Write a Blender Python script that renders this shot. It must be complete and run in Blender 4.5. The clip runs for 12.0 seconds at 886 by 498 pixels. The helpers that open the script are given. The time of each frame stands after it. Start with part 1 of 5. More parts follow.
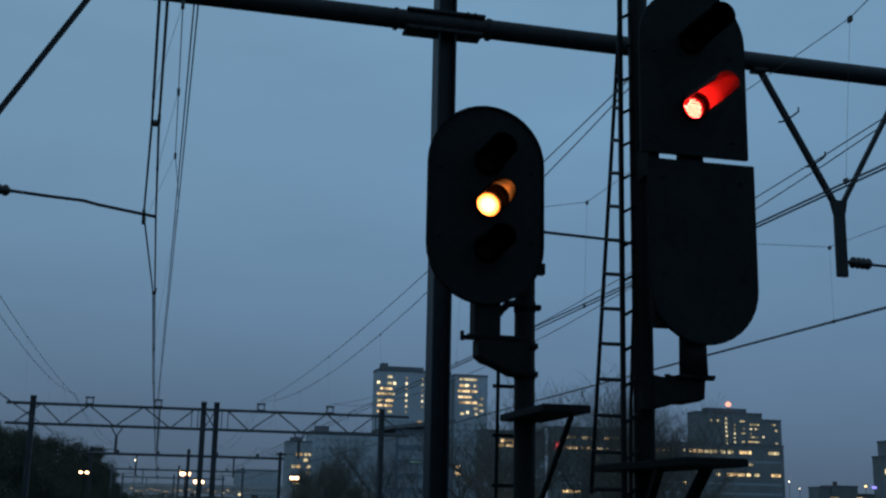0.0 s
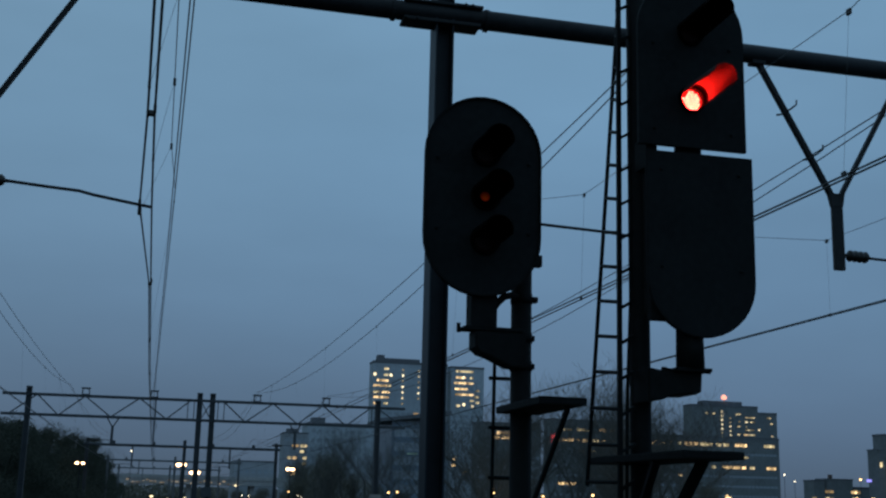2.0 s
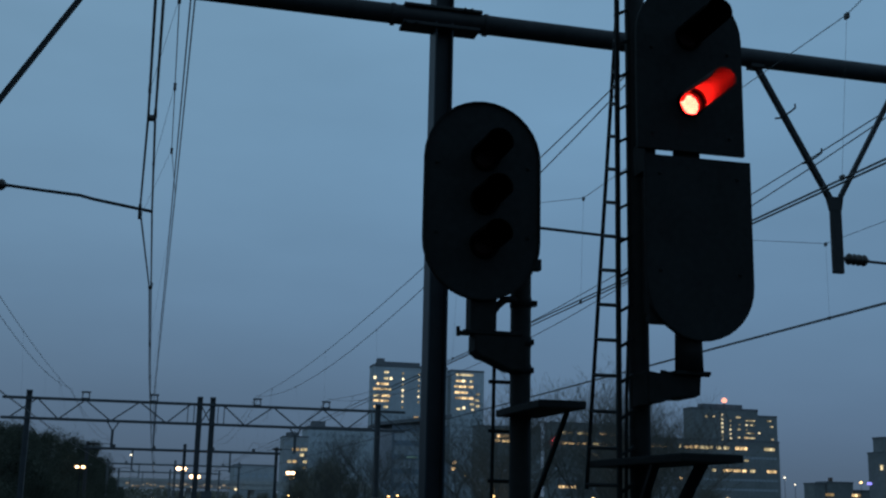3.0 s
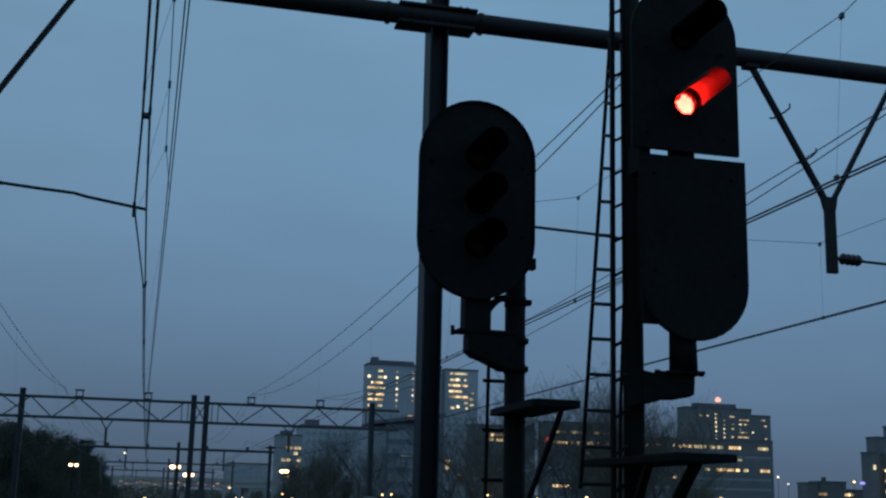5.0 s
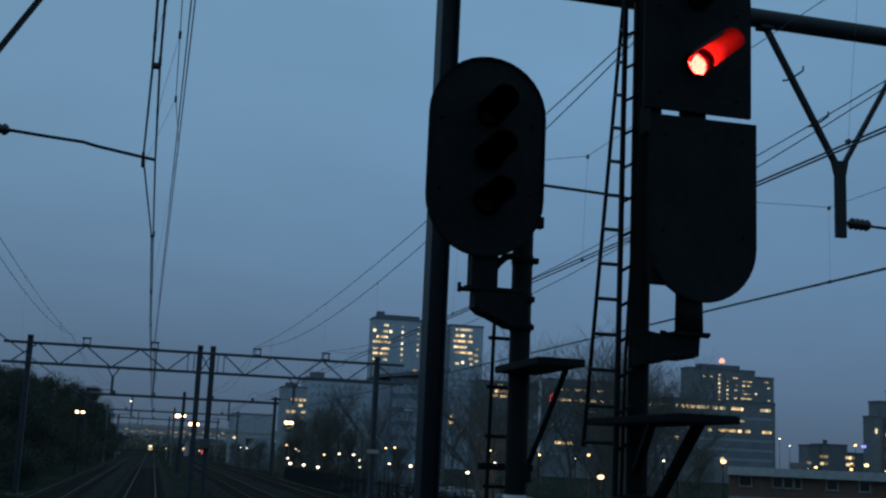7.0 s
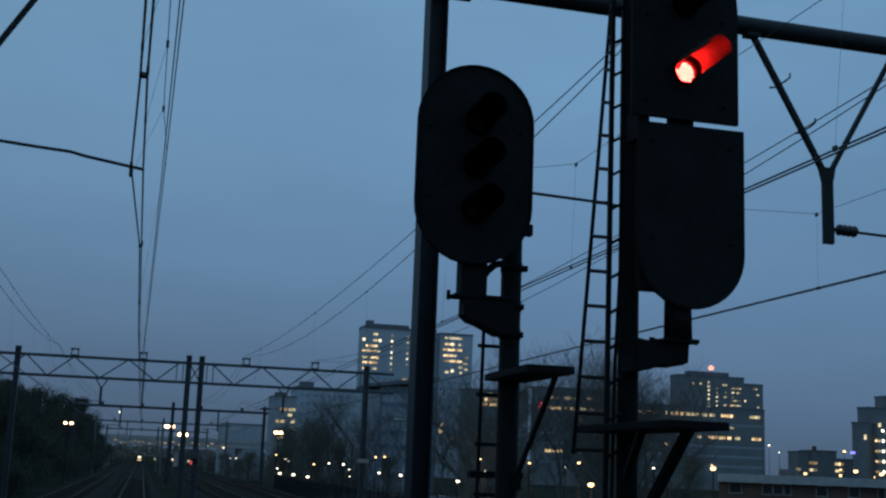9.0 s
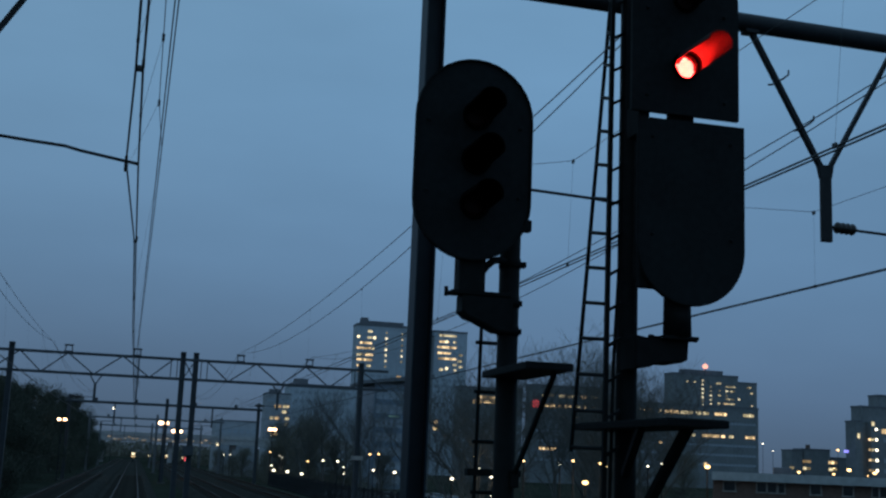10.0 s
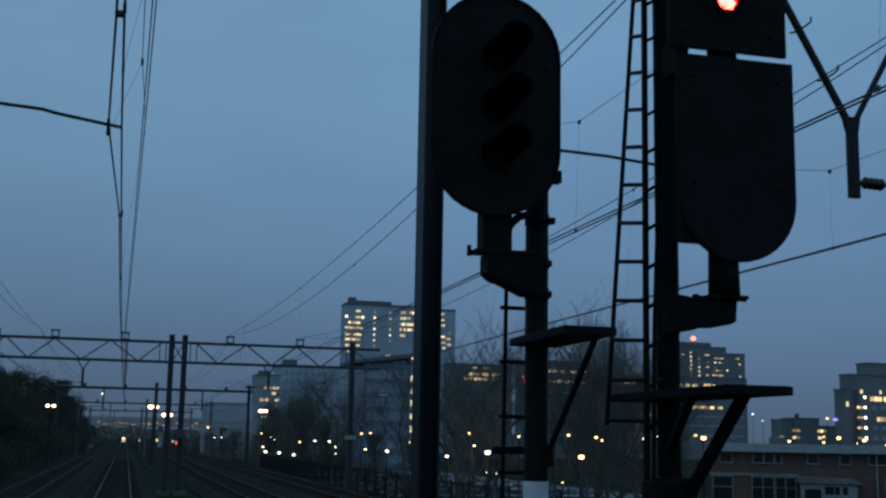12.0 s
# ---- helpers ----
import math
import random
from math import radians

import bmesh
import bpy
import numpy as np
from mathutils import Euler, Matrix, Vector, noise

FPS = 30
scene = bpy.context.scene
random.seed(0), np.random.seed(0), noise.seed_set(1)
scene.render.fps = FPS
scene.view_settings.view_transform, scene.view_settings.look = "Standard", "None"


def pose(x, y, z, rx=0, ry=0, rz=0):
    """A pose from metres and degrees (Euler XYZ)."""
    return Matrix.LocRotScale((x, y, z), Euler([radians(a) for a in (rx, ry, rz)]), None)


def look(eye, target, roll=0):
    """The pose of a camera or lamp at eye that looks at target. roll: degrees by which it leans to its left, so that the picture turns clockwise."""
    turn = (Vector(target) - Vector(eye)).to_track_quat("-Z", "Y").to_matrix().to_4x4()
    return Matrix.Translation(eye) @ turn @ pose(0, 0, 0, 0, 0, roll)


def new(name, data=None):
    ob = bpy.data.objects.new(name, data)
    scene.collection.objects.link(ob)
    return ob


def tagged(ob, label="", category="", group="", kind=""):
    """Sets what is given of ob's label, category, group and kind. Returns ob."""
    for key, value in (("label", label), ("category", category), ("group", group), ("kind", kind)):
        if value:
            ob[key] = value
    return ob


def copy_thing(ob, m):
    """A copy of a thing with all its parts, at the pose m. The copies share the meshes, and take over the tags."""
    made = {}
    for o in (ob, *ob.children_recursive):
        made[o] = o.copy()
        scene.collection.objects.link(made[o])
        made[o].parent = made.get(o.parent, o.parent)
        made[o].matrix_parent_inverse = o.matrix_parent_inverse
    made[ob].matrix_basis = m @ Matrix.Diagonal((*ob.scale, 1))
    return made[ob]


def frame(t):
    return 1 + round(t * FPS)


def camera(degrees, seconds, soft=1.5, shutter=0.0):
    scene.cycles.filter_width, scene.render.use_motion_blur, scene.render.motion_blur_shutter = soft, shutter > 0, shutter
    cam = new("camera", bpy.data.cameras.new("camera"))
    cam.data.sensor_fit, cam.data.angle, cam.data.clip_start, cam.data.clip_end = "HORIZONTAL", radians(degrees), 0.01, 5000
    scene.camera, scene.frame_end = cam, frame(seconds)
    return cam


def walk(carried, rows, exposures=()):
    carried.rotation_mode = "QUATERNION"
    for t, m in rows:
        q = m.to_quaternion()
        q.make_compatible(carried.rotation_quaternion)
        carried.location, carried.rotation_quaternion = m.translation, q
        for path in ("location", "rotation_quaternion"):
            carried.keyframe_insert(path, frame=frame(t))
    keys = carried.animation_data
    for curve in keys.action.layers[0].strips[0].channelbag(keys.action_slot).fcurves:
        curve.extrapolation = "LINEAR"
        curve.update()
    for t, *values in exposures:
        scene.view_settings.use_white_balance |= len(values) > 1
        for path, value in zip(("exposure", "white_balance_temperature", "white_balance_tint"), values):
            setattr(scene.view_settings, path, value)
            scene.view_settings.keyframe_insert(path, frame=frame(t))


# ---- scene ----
# ---- camera ----
cam = camera(41.4, 12.0, soft=2.35, shutter=0.8)
PATH = [
    (0, (-0.058, 0.757, 2.621), (2.160, 10.266, 4.781), 1.16),
    (0.5, (-0.048, 0.755, 2.627), (2.190, 10.280, 4.696), 1.35),
    (1, (-0.053, 0.759, 2.622), (2.179, 10.283, 4.695), 1.31),
    (1.5, (-0.057, 0.753, 2.619), (2.163, 10.282, 4.686), 1.16),
    (2, (-0.050, 0.785, 2.624), (2.199, 10.301, 4.719), 1.35),
    (2.5, (-0.046, 0.794, 2.627), (2.205, 10.304, 4.746), 1.37),
    (3, (-0.055, 0.755, 2.622), (2.193, 10.265, 4.745), 1.27),
    (5, (-0.055, 0.759, 2.623), (2.239, 10.260, 4.737), 1.37),
    (5.5, (-0.050, 0.759, 2.623), (2.233, 10.271, 4.700), 1.34),
    (6, (-0.063, 0.746, 2.624), (2.263, 10.274, 4.574), 2.34),
    (6.5, (-0.052, 0.767, 2.628), (2.240, 10.317, 4.513), 3.13),
    (7, (-0.059, 0.758, 2.628), (2.203, 10.342, 4.371), 2.59),
    (9, (-0.058, 0.760, 2.624), (2.289, 10.309, 4.443), 2.21),
    (9.5, (-0.059, 0.778, 2.624), (2.326, 10.311, 4.477), 2.26),
    (10, (-0.062, 0.832, 2.624), (2.330, 10.374, 4.424), 2.38),
    (10.4, (-0.055, 0.926, 2.631), (2.396, 10.471, 4.330), 2.45),
    (10.467, (-0.054, 0.942, 2.632), (2.398, 10.495, 4.280), 2.50),
    (10.5, (-0.053, 0.950, 2.632), (2.373, 10.515, 4.247), 2.52),
    (10.533, (-0.055, 0.958, 2.630), (2.348, 10.532, 4.223), 2.45),
    (10.6, (-0.060, 0.974, 2.626), (2.350, 10.552, 4.190), 2.32),
    (10.9, (-0.080, 1.047, 2.609), (2.408, 10.600, 4.201), 1.68),
    (10.967, (-0.085, 1.063, 2.605), (2.379, 10.619, 4.221), 1.58),
    (11, (-0.087, 1.071, 2.603), (2.417, 10.611, 4.254), 1.53),
    (11.033, (-0.086, 1.090, 2.604), (2.450, 10.618, 4.280), 1.47),
    (11.1, (-0.083, 1.129, 2.607), (2.410, 10.667, 4.288), 1.36),
    (11.4, (-0.072, 1.305, 2.621), (2.463, 10.832, 4.301), 1.16),
    (11.5, (-0.068, 1.364, 2.626), (2.470, 10.893, 4.287), 1.06),
    (11.6, (-0.069, 1.427, 2.626), (2.444, 10.963, 4.286), 1.06),
    (12, (-0.072, 1.680, 2.624), (2.448, 11.221, 4.243), 1.03),

]
walk(cam, [(t, look(eye, target, roll)) for t, eye, target, roll in PATH],
     exposures=((0, 0.0, 6540, 10), (5, 0.0, 6480, 10), (7, 0.0, 6330, 10), (9, 0.0, 6150, 10), (12, 0.0, 6170, 10)))

# ---- world and light ----
def build_world():
    world = bpy.data.worlds.new("dusk_sky")
    scene.world = world
    world.use_nodes = True
    nt = world.node_tree
    nt.nodes.clear()
    out = nt.nodes.new("ShaderNodeOutputWorld")
    bg = nt.nodes.new("ShaderNodeBackground")
    tc = nt.nodes.new("ShaderNodeTexCoord")
    sep = nt.nodes.new("ShaderNodeSeparateXYZ")
    ramp = nt.nodes.new("ShaderNodeValToRGB")
    noi = nt.nodes.new("ShaderNodeTexNoise")
    mp = nt.nodes.new("ShaderNodeMapping")
    mix = nt.nodes.new("ShaderNodeMixRGB")
    nt.links.new(tc.outputs["Generated"], sep.inputs[0])
    nt.links.new(sep.outputs["Z"], ramp.inputs[0])
    nt.links.new(tc.outputs["Generated"], mp.inputs["Vector"])
    mp.inputs["Scale"].default_value = (1, 1, 3)
    nt.links.new(mp.outputs[0], noi.inputs["Vector"])
    noi.inputs["Scale"].default_value = 2.2
    noi.inputs["Detail"].default_value = 5
    nt.links.new(ramp.outputs[0], mix.inputs[1])
    nt.links.new(noi.outputs["Fac"], mix.inputs[2])
    mix.blend_type = "OVERLAY"
    mix.inputs[0].default_value = SKY_CLOUD
    e = ramp.color_ramp.elements
    e[0].position, e[0].color = SKY[0][0], (*SKY[0][1], 1)
    e[1].position, e[1].color = SKY[-1][0], (*SKY[-1][1], 1)
    for p, c in SKY[1:-1]:
        k = e.new(p)
        k.color = (*c, 1)
    # the sky is a little brighter where the sun has set, ahead and to the right
    along = nt.nodes.new("ShaderNodeVectorMath")
    along.operation = "DOT_PRODUCT"
    along.inputs[1].default_value = SUNSET
    fall = nt.nodes.new("ShaderNodeMapRange")
    fall.inputs["From Min"].default_value, fall.inputs["From Max"].default_value = -1, 1
    fall.inputs["To Min"].default_value, fall.inputs["To Max"].default_value = SKY_BEHIND, SKY_AHEAD
    nt.links.new(tc.outputs["Generated"], along.inputs[0])
    nt.links.new(along.outputs["Value"], fall.inputs["Value"])
    # and the overcast behind is warmed by the lights of the town
    share = nt.nodes.new("ShaderNodeMapRange")
    share.inputs["From Min"].default_value, share.inputs["From Max"].default_value = 0.7, -1
    town = nt.nodes.new("ShaderNodeMixRGB")
    town.blend_type = "MULTIPLY"
    town.inputs[2].default_value = (1.14, 1.02, 0.9, 1)
    nt.links.new(along.outputs["Value"], share.inputs["Value"])
    nt.links.new(share.outputs[0], town.inputs[0])
    nt.links.new(mix.outputs[0], town.inputs[1])
    nt.links.new(town.outputs[0], bg.inputs[0])
    nt.links.new(fall.outputs[0], bg.inputs[1])
    nt.links.new(bg.outputs[0], out.inputs[0])


SUNSET, SKY_BEHIND, SKY_AHEAD, SKY_CLOUD = (0.9, 0.43, 0), 0.93, 1.25, 0.25
SKY = ((0.0, (0.06, 0.091, 0.136)), (0.06, (0.079, 0.13, 0.204)), (0.16, (0.106, 0.191, 0.301)),
       (0.30, (0.129, 0.242, 0.372)), (0.42, (0.14, 0.262, 0.395)), (1.0, (0.135, 0.25, 0.38)))
build_world()


# ---- materials ----
def mat(name, color, rough=0.6, metal=0.0, scale=8.0, vary=0.35, bump=0.15, spec=0.5, island=0.0, objvar=0.0):
    m = bpy.data.materials.new(name)
    m.use_nodes = True
    nt = m.node_tree
    b = nt.nodes["Principled BSDF"]
    tc = nt.nodes.new("ShaderNodeTexCoord")
    n1 = nt.nodes.new("ShaderNodeTexNoise")
    n2 = nt.nodes.new("ShaderNodeTexNoise")
    n1.inputs["Scale"].default_value, n1.inputs["Detail"].default_value = scale, 6
    n2.inputs["Scale"].default_value, n2.inputs["Detail"].default_value = scale * 0.13, 3
    add = nt.nodes.new("ShaderNodeMath")
    add.operation = "ADD"
    mr = nt.nodes.new("ShaderNodeMapRange")
    mr.inputs["From Min"].default_value, mr.inputs["From Max"].default_value = 0.6, 1.4
    mr.inputs["To Min"].default_value, mr.inputs["To Max"].default_value = 1 - vary, 1 + vary
    mul = nt.nodes.new("ShaderNodeVectorMath")
    mul.operation = "SCALE"
    mul.inputs[0].default_value = color
    nt.links.new(tc.outputs["Object"], n1.inputs["Vector"])
    nt.links.new(tc.outputs["Object"], n2.inputs["Vector"])
    nt.links.new(n1.outputs["Fac"], add.inputs[0])
    nt.links.new(n2.outputs["Fac"], add.inputs[1])
    nt.links.new(add.outputs[0], mr.inputs["Value"])
    factor = mr.outputs[0]
    for amount, node, sock in ((island, "ShaderNodeNewGeometry", "Random Per Island"), (objvar, "ShaderNodeObjectInfo", "Random")):
        if amount:
            g = nt.nodes.new(node)
            r = nt.nodes.new("ShaderNodeMapRange")
            r.inputs["To Min"].default_value, r.inputs["To Max"].default_value = 1 - amount, 1 + amount
            nt.links.new(g.outputs[sock], r.inputs["Value"])
            k = nt.nodes.new("ShaderNodeMath")
            k.operation = "MULTIPLY"
            nt.links.new(factor, k.inputs[0])
            nt.links.new(r.outputs[0], k.inputs[1])
            factor = k.outputs[0]
    nt.links.new(factor, mul.inputs["Scale"])
    nt.links.new(mul.outputs[0], b.inputs["Base Color"])
    b.inputs["Roughness"].default_value = rough
    b.inputs["Metallic"].default_value = metal
    b.inputs["Specular IOR Level"].default_value = spec
    if bump:
        bp = nt.nodes.new("ShaderNodeBump")
        bp.inputs["Strength"].default_value = bump
        bp.inputs["Distance"].default_value = 0.02
        nt.links.new(n1.outputs["Fac"], bp.inputs["Height"])
        nt.links.new(bp.outputs[0], b.inputs["Normal"])
    return m


def glow(name, color, strength, vary=0.0):
    m = bpy.data.materials.new(name)
    m.use_nodes = True
    nt = m.node_tree
    nt.nodes.clear()
    out = nt.nodes.new("ShaderNodeOutputMaterial")
    em = nt.nodes.new("ShaderNodeEmission")
    em.inputs[0].default_value = (*color, 1)
    em.inputs[1].default_value = strength
    if vary:
        oi = nt.nodes.new("ShaderNodeObjectInfo")
        tc = nt.nodes.new("ShaderNodeTexCoord")
        no = nt.nodes.new("ShaderNodeTexNoise")
        no.inputs["Scale"].default_value = 1.1
        ad = nt.nodes.new("ShaderNodeMath")
        ad.operation = "MULTIPLY"
        mr = nt.nodes.new("ShaderNodeMapRange")
        mr.inputs["From Max"].default_value = 0.6
        mr.inputs["To Min"].default_value, mr.inputs["To Max"].default_value = strength * (1 - vary), strength * (1 + vary)
        nt.links.new(tc.outputs["Object"], no.inputs["Vector"])
        nt.links.new(oi.outputs["Random"], ad.inputs[0])
        nt.links.new(no.outputs["Fac"], ad.inputs[1])
        nt.links.new(ad.outputs[0], mr.inputs["Value"])
        nt.links.new(mr.outputs[0], em.inputs[1])
    nt.links.new(em.outputs[0], out.inputs[0])
    return m


def glow_radial(name, stops, radius):
    """A lens that glows from its middle outwards; stops: (share of the radius, colour)."""
    m = bpy.data.materials.new(name)
    m.use_nodes = True
    nt = m.node_tree
    nt.nodes.clear()
    out = nt.nodes.new("ShaderNodeOutputMaterial")
    em = nt.nodes.new("ShaderNodeEmission")
    tc = nt.nodes.new("ShaderNodeTexCoord")
    ln = nt.nodes.new("ShaderNodeVectorMath")
    ln.operation = "LENGTH"
    sc = nt.nodes.new("ShaderNodeMath")
    sc.operation = "DIVIDE"
    sc.inputs[1].default_value = radius
    rp = nt.nodes.new("ShaderNodeValToRGB")
    top = max(max(c) for _, c in stops)
    els = rp.color_ramp.elements
    els[0].position, els[0].color = stops[0][0], (*[v / top for v in stops[0][1]], 1)
    els[1].position, els[1].color = stops[-1][0], (*[v / top for v in stops[-1][1]], 1)
    for p, c in stops[1:-1]:
        els.new(p).color = (*[v / top for v in c], 1)
    nt.links.new(tc.outputs["Object"], ln.inputs[0])
    nt.links.new(ln.outputs["Value"], sc.inputs[0])
    nt.links.new(sc.outputs[0], rp.inputs[0])
    nt.links.new(rp.outputs[0], em.inputs[0])
    em.inputs[1].default_value = top
    nt.links.new(em.outputs[0], out.inputs[0])
    return m


def fade_filter(name, z0, z1):
    """A clear filter that grows denser and redder along its height, by decades, to fade a lamp."""
    m = bpy.data.materials.new(name)
    m.use_nodes = True
    nt = m.node_tree
    nt.nodes.clear()
    out = nt.nodes.new("ShaderNodeOutputMaterial")
    tr = nt.nodes.new("ShaderNodeBsdfTransparent")
    tc = nt.nodes.new("ShaderNodeTexCoord")
    sp = nt.nodes.new("ShaderNodeSeparateXYZ")
    mr = nt.nodes.new("ShaderNodeMapRange")
    mr.inputs["From Min"].default_value, mr.inputs["From Max"].default_value = z0, z1
    nt.links.new(tc.outputs["Object"], sp.inputs[0])
    nt.links.new(sp.outputs["Z"], mr.inputs["Value"])
    cb = nt.nodes.new("ShaderNodeCombineXYZ")
    for k, decades in enumerate((6.0, 6.5, 7.0)):
        pw = nt.nodes.new("ShaderNodeMath")
        pw.operation = "POWER"
        pw.inputs[0].default_value = 10 ** -decades
        nt.links.new(mr.outputs[0], pw.inputs[1])
        nt.links.new(pw.outputs[0], cb.inputs[k])
    nt.links.new(cb.outputs[0], tr.inputs[0])
    nt.links.new(tr.outputs[0], out.inputs[0])
    return m


BLACK = mat("black_signal_paint", (0.0095, 0.0112, 0.0118), 0.7, 0, 14, 0.4, 0.12, 0.12)
MATT = mat("matt_black_enamel", (0.0112, 0.0142, 0.0155), 0.75, 0, 20, 0.4, 0.1, 0.15)
HOOD = mat("hood_black_paint", (0.0035, 0.0028, 0.002), 0.22, 0, 20, 0.3, 0.0, 0.008)
# Lighter copy of the hood paint, so the red-lit hood looks bright.
REDHOOD = mat("red_lit_hood_paint", (0.02, 0.018, 0.018), 0.6, 0, 20, 0.3, 0.05, 0.3)
# Near-black put where the hood base, lens ring and mask should look unlit.
UNLIT_BLACK = mat("unlit_black", (0.004, 0.004, 0.004), 0.95, 0, 20, 0.3, 0, 0.0)
STEEL = mat("dark_painted_column_steel", (0.011, 0.018, 0.026), 0.5, 0, 6, 0.35, 0.05, 0.3)
DARKSTEEL = mat("near_black_steel", (0.017, 0.019, 0.022), 0.6, 0, 12, 0.45, 0.2, 0.3)
WIRE = mat("dark_copper_wire", (0.07, 0.072, 0.075), 0.55, 0.3, 30, 0.3, 0)
PORCELAIN = mat("brown_glazed_porcelain", (0.022, 0.018, 0.016), 0.4, 0, 12, 0.3, 0.05)
SLEEVE = mat("pale_grey_paint", (0.55, 0.57, 0.58), 0.6, 0, 9, 0.25, 0.1)
BALLAST = mat("sooty_stone_ballast", (0.048, 0.048, 0.043), 0.95, 0, 9, 0.6, 0.8, 0.0)
# Concrete paled so the far bridge blends into the sky, in place of haze.
BRIDGE = mat("haze_paled_bridge_concrete", (0.46, 0.465, 0.47), 0.9, 0, 1, 0.25, 0.1, 0.1)
CONCRETE = mat("weathered_concrete", (0.12, 0.118, 0.112), 0.9, 0, 5, 0.35, 0.3, 0.2)
SLEEPER = mat("stained_sleeper_concrete", (0.055, 0.053, 0.047), 0.95, 0, 5, 0.35, 0.3, 0.0)
RAILSTEEL = mat("rusty_rail_steel", (0.05, 0.036, 0.028), 0.85, 0, 12, 0.35, 0.1, 0.05)
RAILHEAD = mat("polished_rail_head", (0.085, 0.082, 0.075), 0.55, 0.5, 12, 0.3, 0.05, 0.3)
EARTH = mat("rough_grass_and_earth", (0.034, 0.04, 0.03), 1.0, 0, 0.7, 0.5, 0.5, 0.0)
ASPHALT = mat("damp_asphalt", (0.05, 0.05, 0.05), 0.6, 0, 3, 0.35, 0.3, 0.4)
# Leaf and bark base colours are lightened in place of distance haze.
BROWNLEAF = mat("haze_lightened_brown_leaf", (0.17, 0.165, 0.13), 0.9, 0, 3, 0.35, 0, 0.05, island=0.15)
LEAF = mat("dark_ivy_leaf", (0.084, 0.093, 0.073), 0.95, 0, 3, 0.2, 0, 0.05, island=0.08)
BARK = mat("grey_bark", (0.125, 0.125, 0.115), 0.9, 0, 12, 0.4, 0.4, 0.2)
# Town walls and roofs: haze put into paler, bluer base colours.
WALL_A = mat("haze_blued_facade_panel", (0.5, 0.56, 0.62), 0.75, 0, 0.6, 0.18, 0.1, 0.3)
WALL_B = mat("dark_grey_facade", (0.235, 0.255, 0.265), 0.85, 0, 0.9, 0.25, 0.1, 0.3)
WALL_C = mat("haze_paled_concrete_facade", (0.42, 0.445, 0.48), 0.8, 0, 0.5, 0.2, 0.1, 0.3)
ROOFING = mat("grey_bitumen_roof", (0.18, 0.19, 0.21), 0.85, 0, 2, 0.3, 0.1, 0.3)
BRICK = mat("brown_red_brick", (0.155, 0.108, 0.09), 0.85, 0, 6, 0.35, 0.3, 0.25)
FRAME = mat("dull_grey_white_paint", (0.36, 0.36, 0.35), 0.6, 0, 6, 0.3, 0.05, 0.2)
OLDFRAME = mat("weathered_window_paint", (0.26, 0.255, 0.24), 0.75, 0, 4, 0.45, 0.1, 0.15)
FASCIA = mat("dull_roof_edge_board", (0.42, 0.45, 0.46), 0.8, 0, 3, 0.3, 0.1, 0.15)
# Distant portal steels, their colour lightened to stand in for haze.
HAZE_STEEL = mat("haze_paled_steel", (0.2, 0.215, 0.23), 0.6, 0.2, 8, 0.3, 0.1, 0.3)
LATTICE = mat("haze_grey_lattice_steel", (0.07, 0.082, 0.095), 0.6, 0, 8, 0.3, 0.1, 0.3)
WHITE = mat("white_window_paint", (0.7, 0.7, 0.69), 0.5, 0, 6, 0.15, 0.05)
GLASS = mat("dark_window_glass", (0.03, 0.035, 0.04), 0.08, 0, 0.5, 0.3, 0, 0.6)
# Unlit far panes, paled towards the walls to imitate haze.
FARGLASS = mat("haze_paled_office_glass", (0.38, 0.43, 0.49), 0.45, 0, 0.5, 0.3, 0, 0.5)
CURTAIN = mat("blue_grey_curtain_wall", (0.2, 0.265, 0.34), 0.3, 0.1, 0.5, 0.25, 0, 0.6)
DULLLENS = mat("unlit_red_lens", (0.02, 0.005, 0.005), 0.5, 0, 20, 0.2, 0, 0.2)
TYRE = mat("black_tyre_rubber", (0.02, 0.02, 0.02), 0.85, 0, 20, 0.3, 0.1)
LIT = glow("warm_lit_window", (1.0, 0.68, 0.33), 1.2, 0.85)
LITPALE = glow("pale_lit_window", (1.0, 0.81, 0.45), 0.65, 0.85)
DIMWINDOW = glow("dim_far_window_light", (1.0, 0.82, 0.6), 0.26, 0.9)
LITSTAIR = glow("pale_stair_light", (1.0, 0.84, 0.52), 1.15, 0.85)
LITBRIGHT = glow("bright_lit_window", (1.0, 0.82, 0.48), 2.0)
SODIUM = glow("warm_lamp_glass", (1.0, 0.62, 0.24), 4.5)
YARDLAMP = glow("warm_yard_lamp_glass", (1.0, 0.6, 0.31), 8.5)
WHITELAMP = glow("white_lamp_glass", (1.0, 0.87, 0.62), 4.5)
REDLAMP = glow("red_lamp_glass", (1.0, 0.1, 0.12), 2.2)
BLUESIGN = glow("blue_sign_glass", (0.3, 0.28, 1.0), 1.6)
PINKBEACON = glow("orange_beacon_glass", (1.0, 0.42, 0.3), 1.6)


# ---- mesh helpers ----
def add_box(bm, x0, x1, y0, y1, z0, z1, bevel=0.0):
    vs = bmesh.ops.create_cube(bm, size=1.0, matrix=Matrix.Translation(((x0 + x1) / 2, (y0 + y1) / 2, (z0 + z1) / 2))
                               @ Matrix.Diagonal((x1 - x0, y1 - y0, z1 - z0, 1)))["verts"]
    if bevel:
        es = list({e for v in vs for e in v.link_edges})
        bmesh.ops.bevel(bm, geom=es, offset=bevel, segments=2, affect="EDGES", profile=0.6)


def box(x0, x1, y0, y1, z0, z1, bevel=0.0):
    bm = bmesh.new()
    add_box(bm, x0, x1, y0, y1, z0, z1, bevel)
    return bm


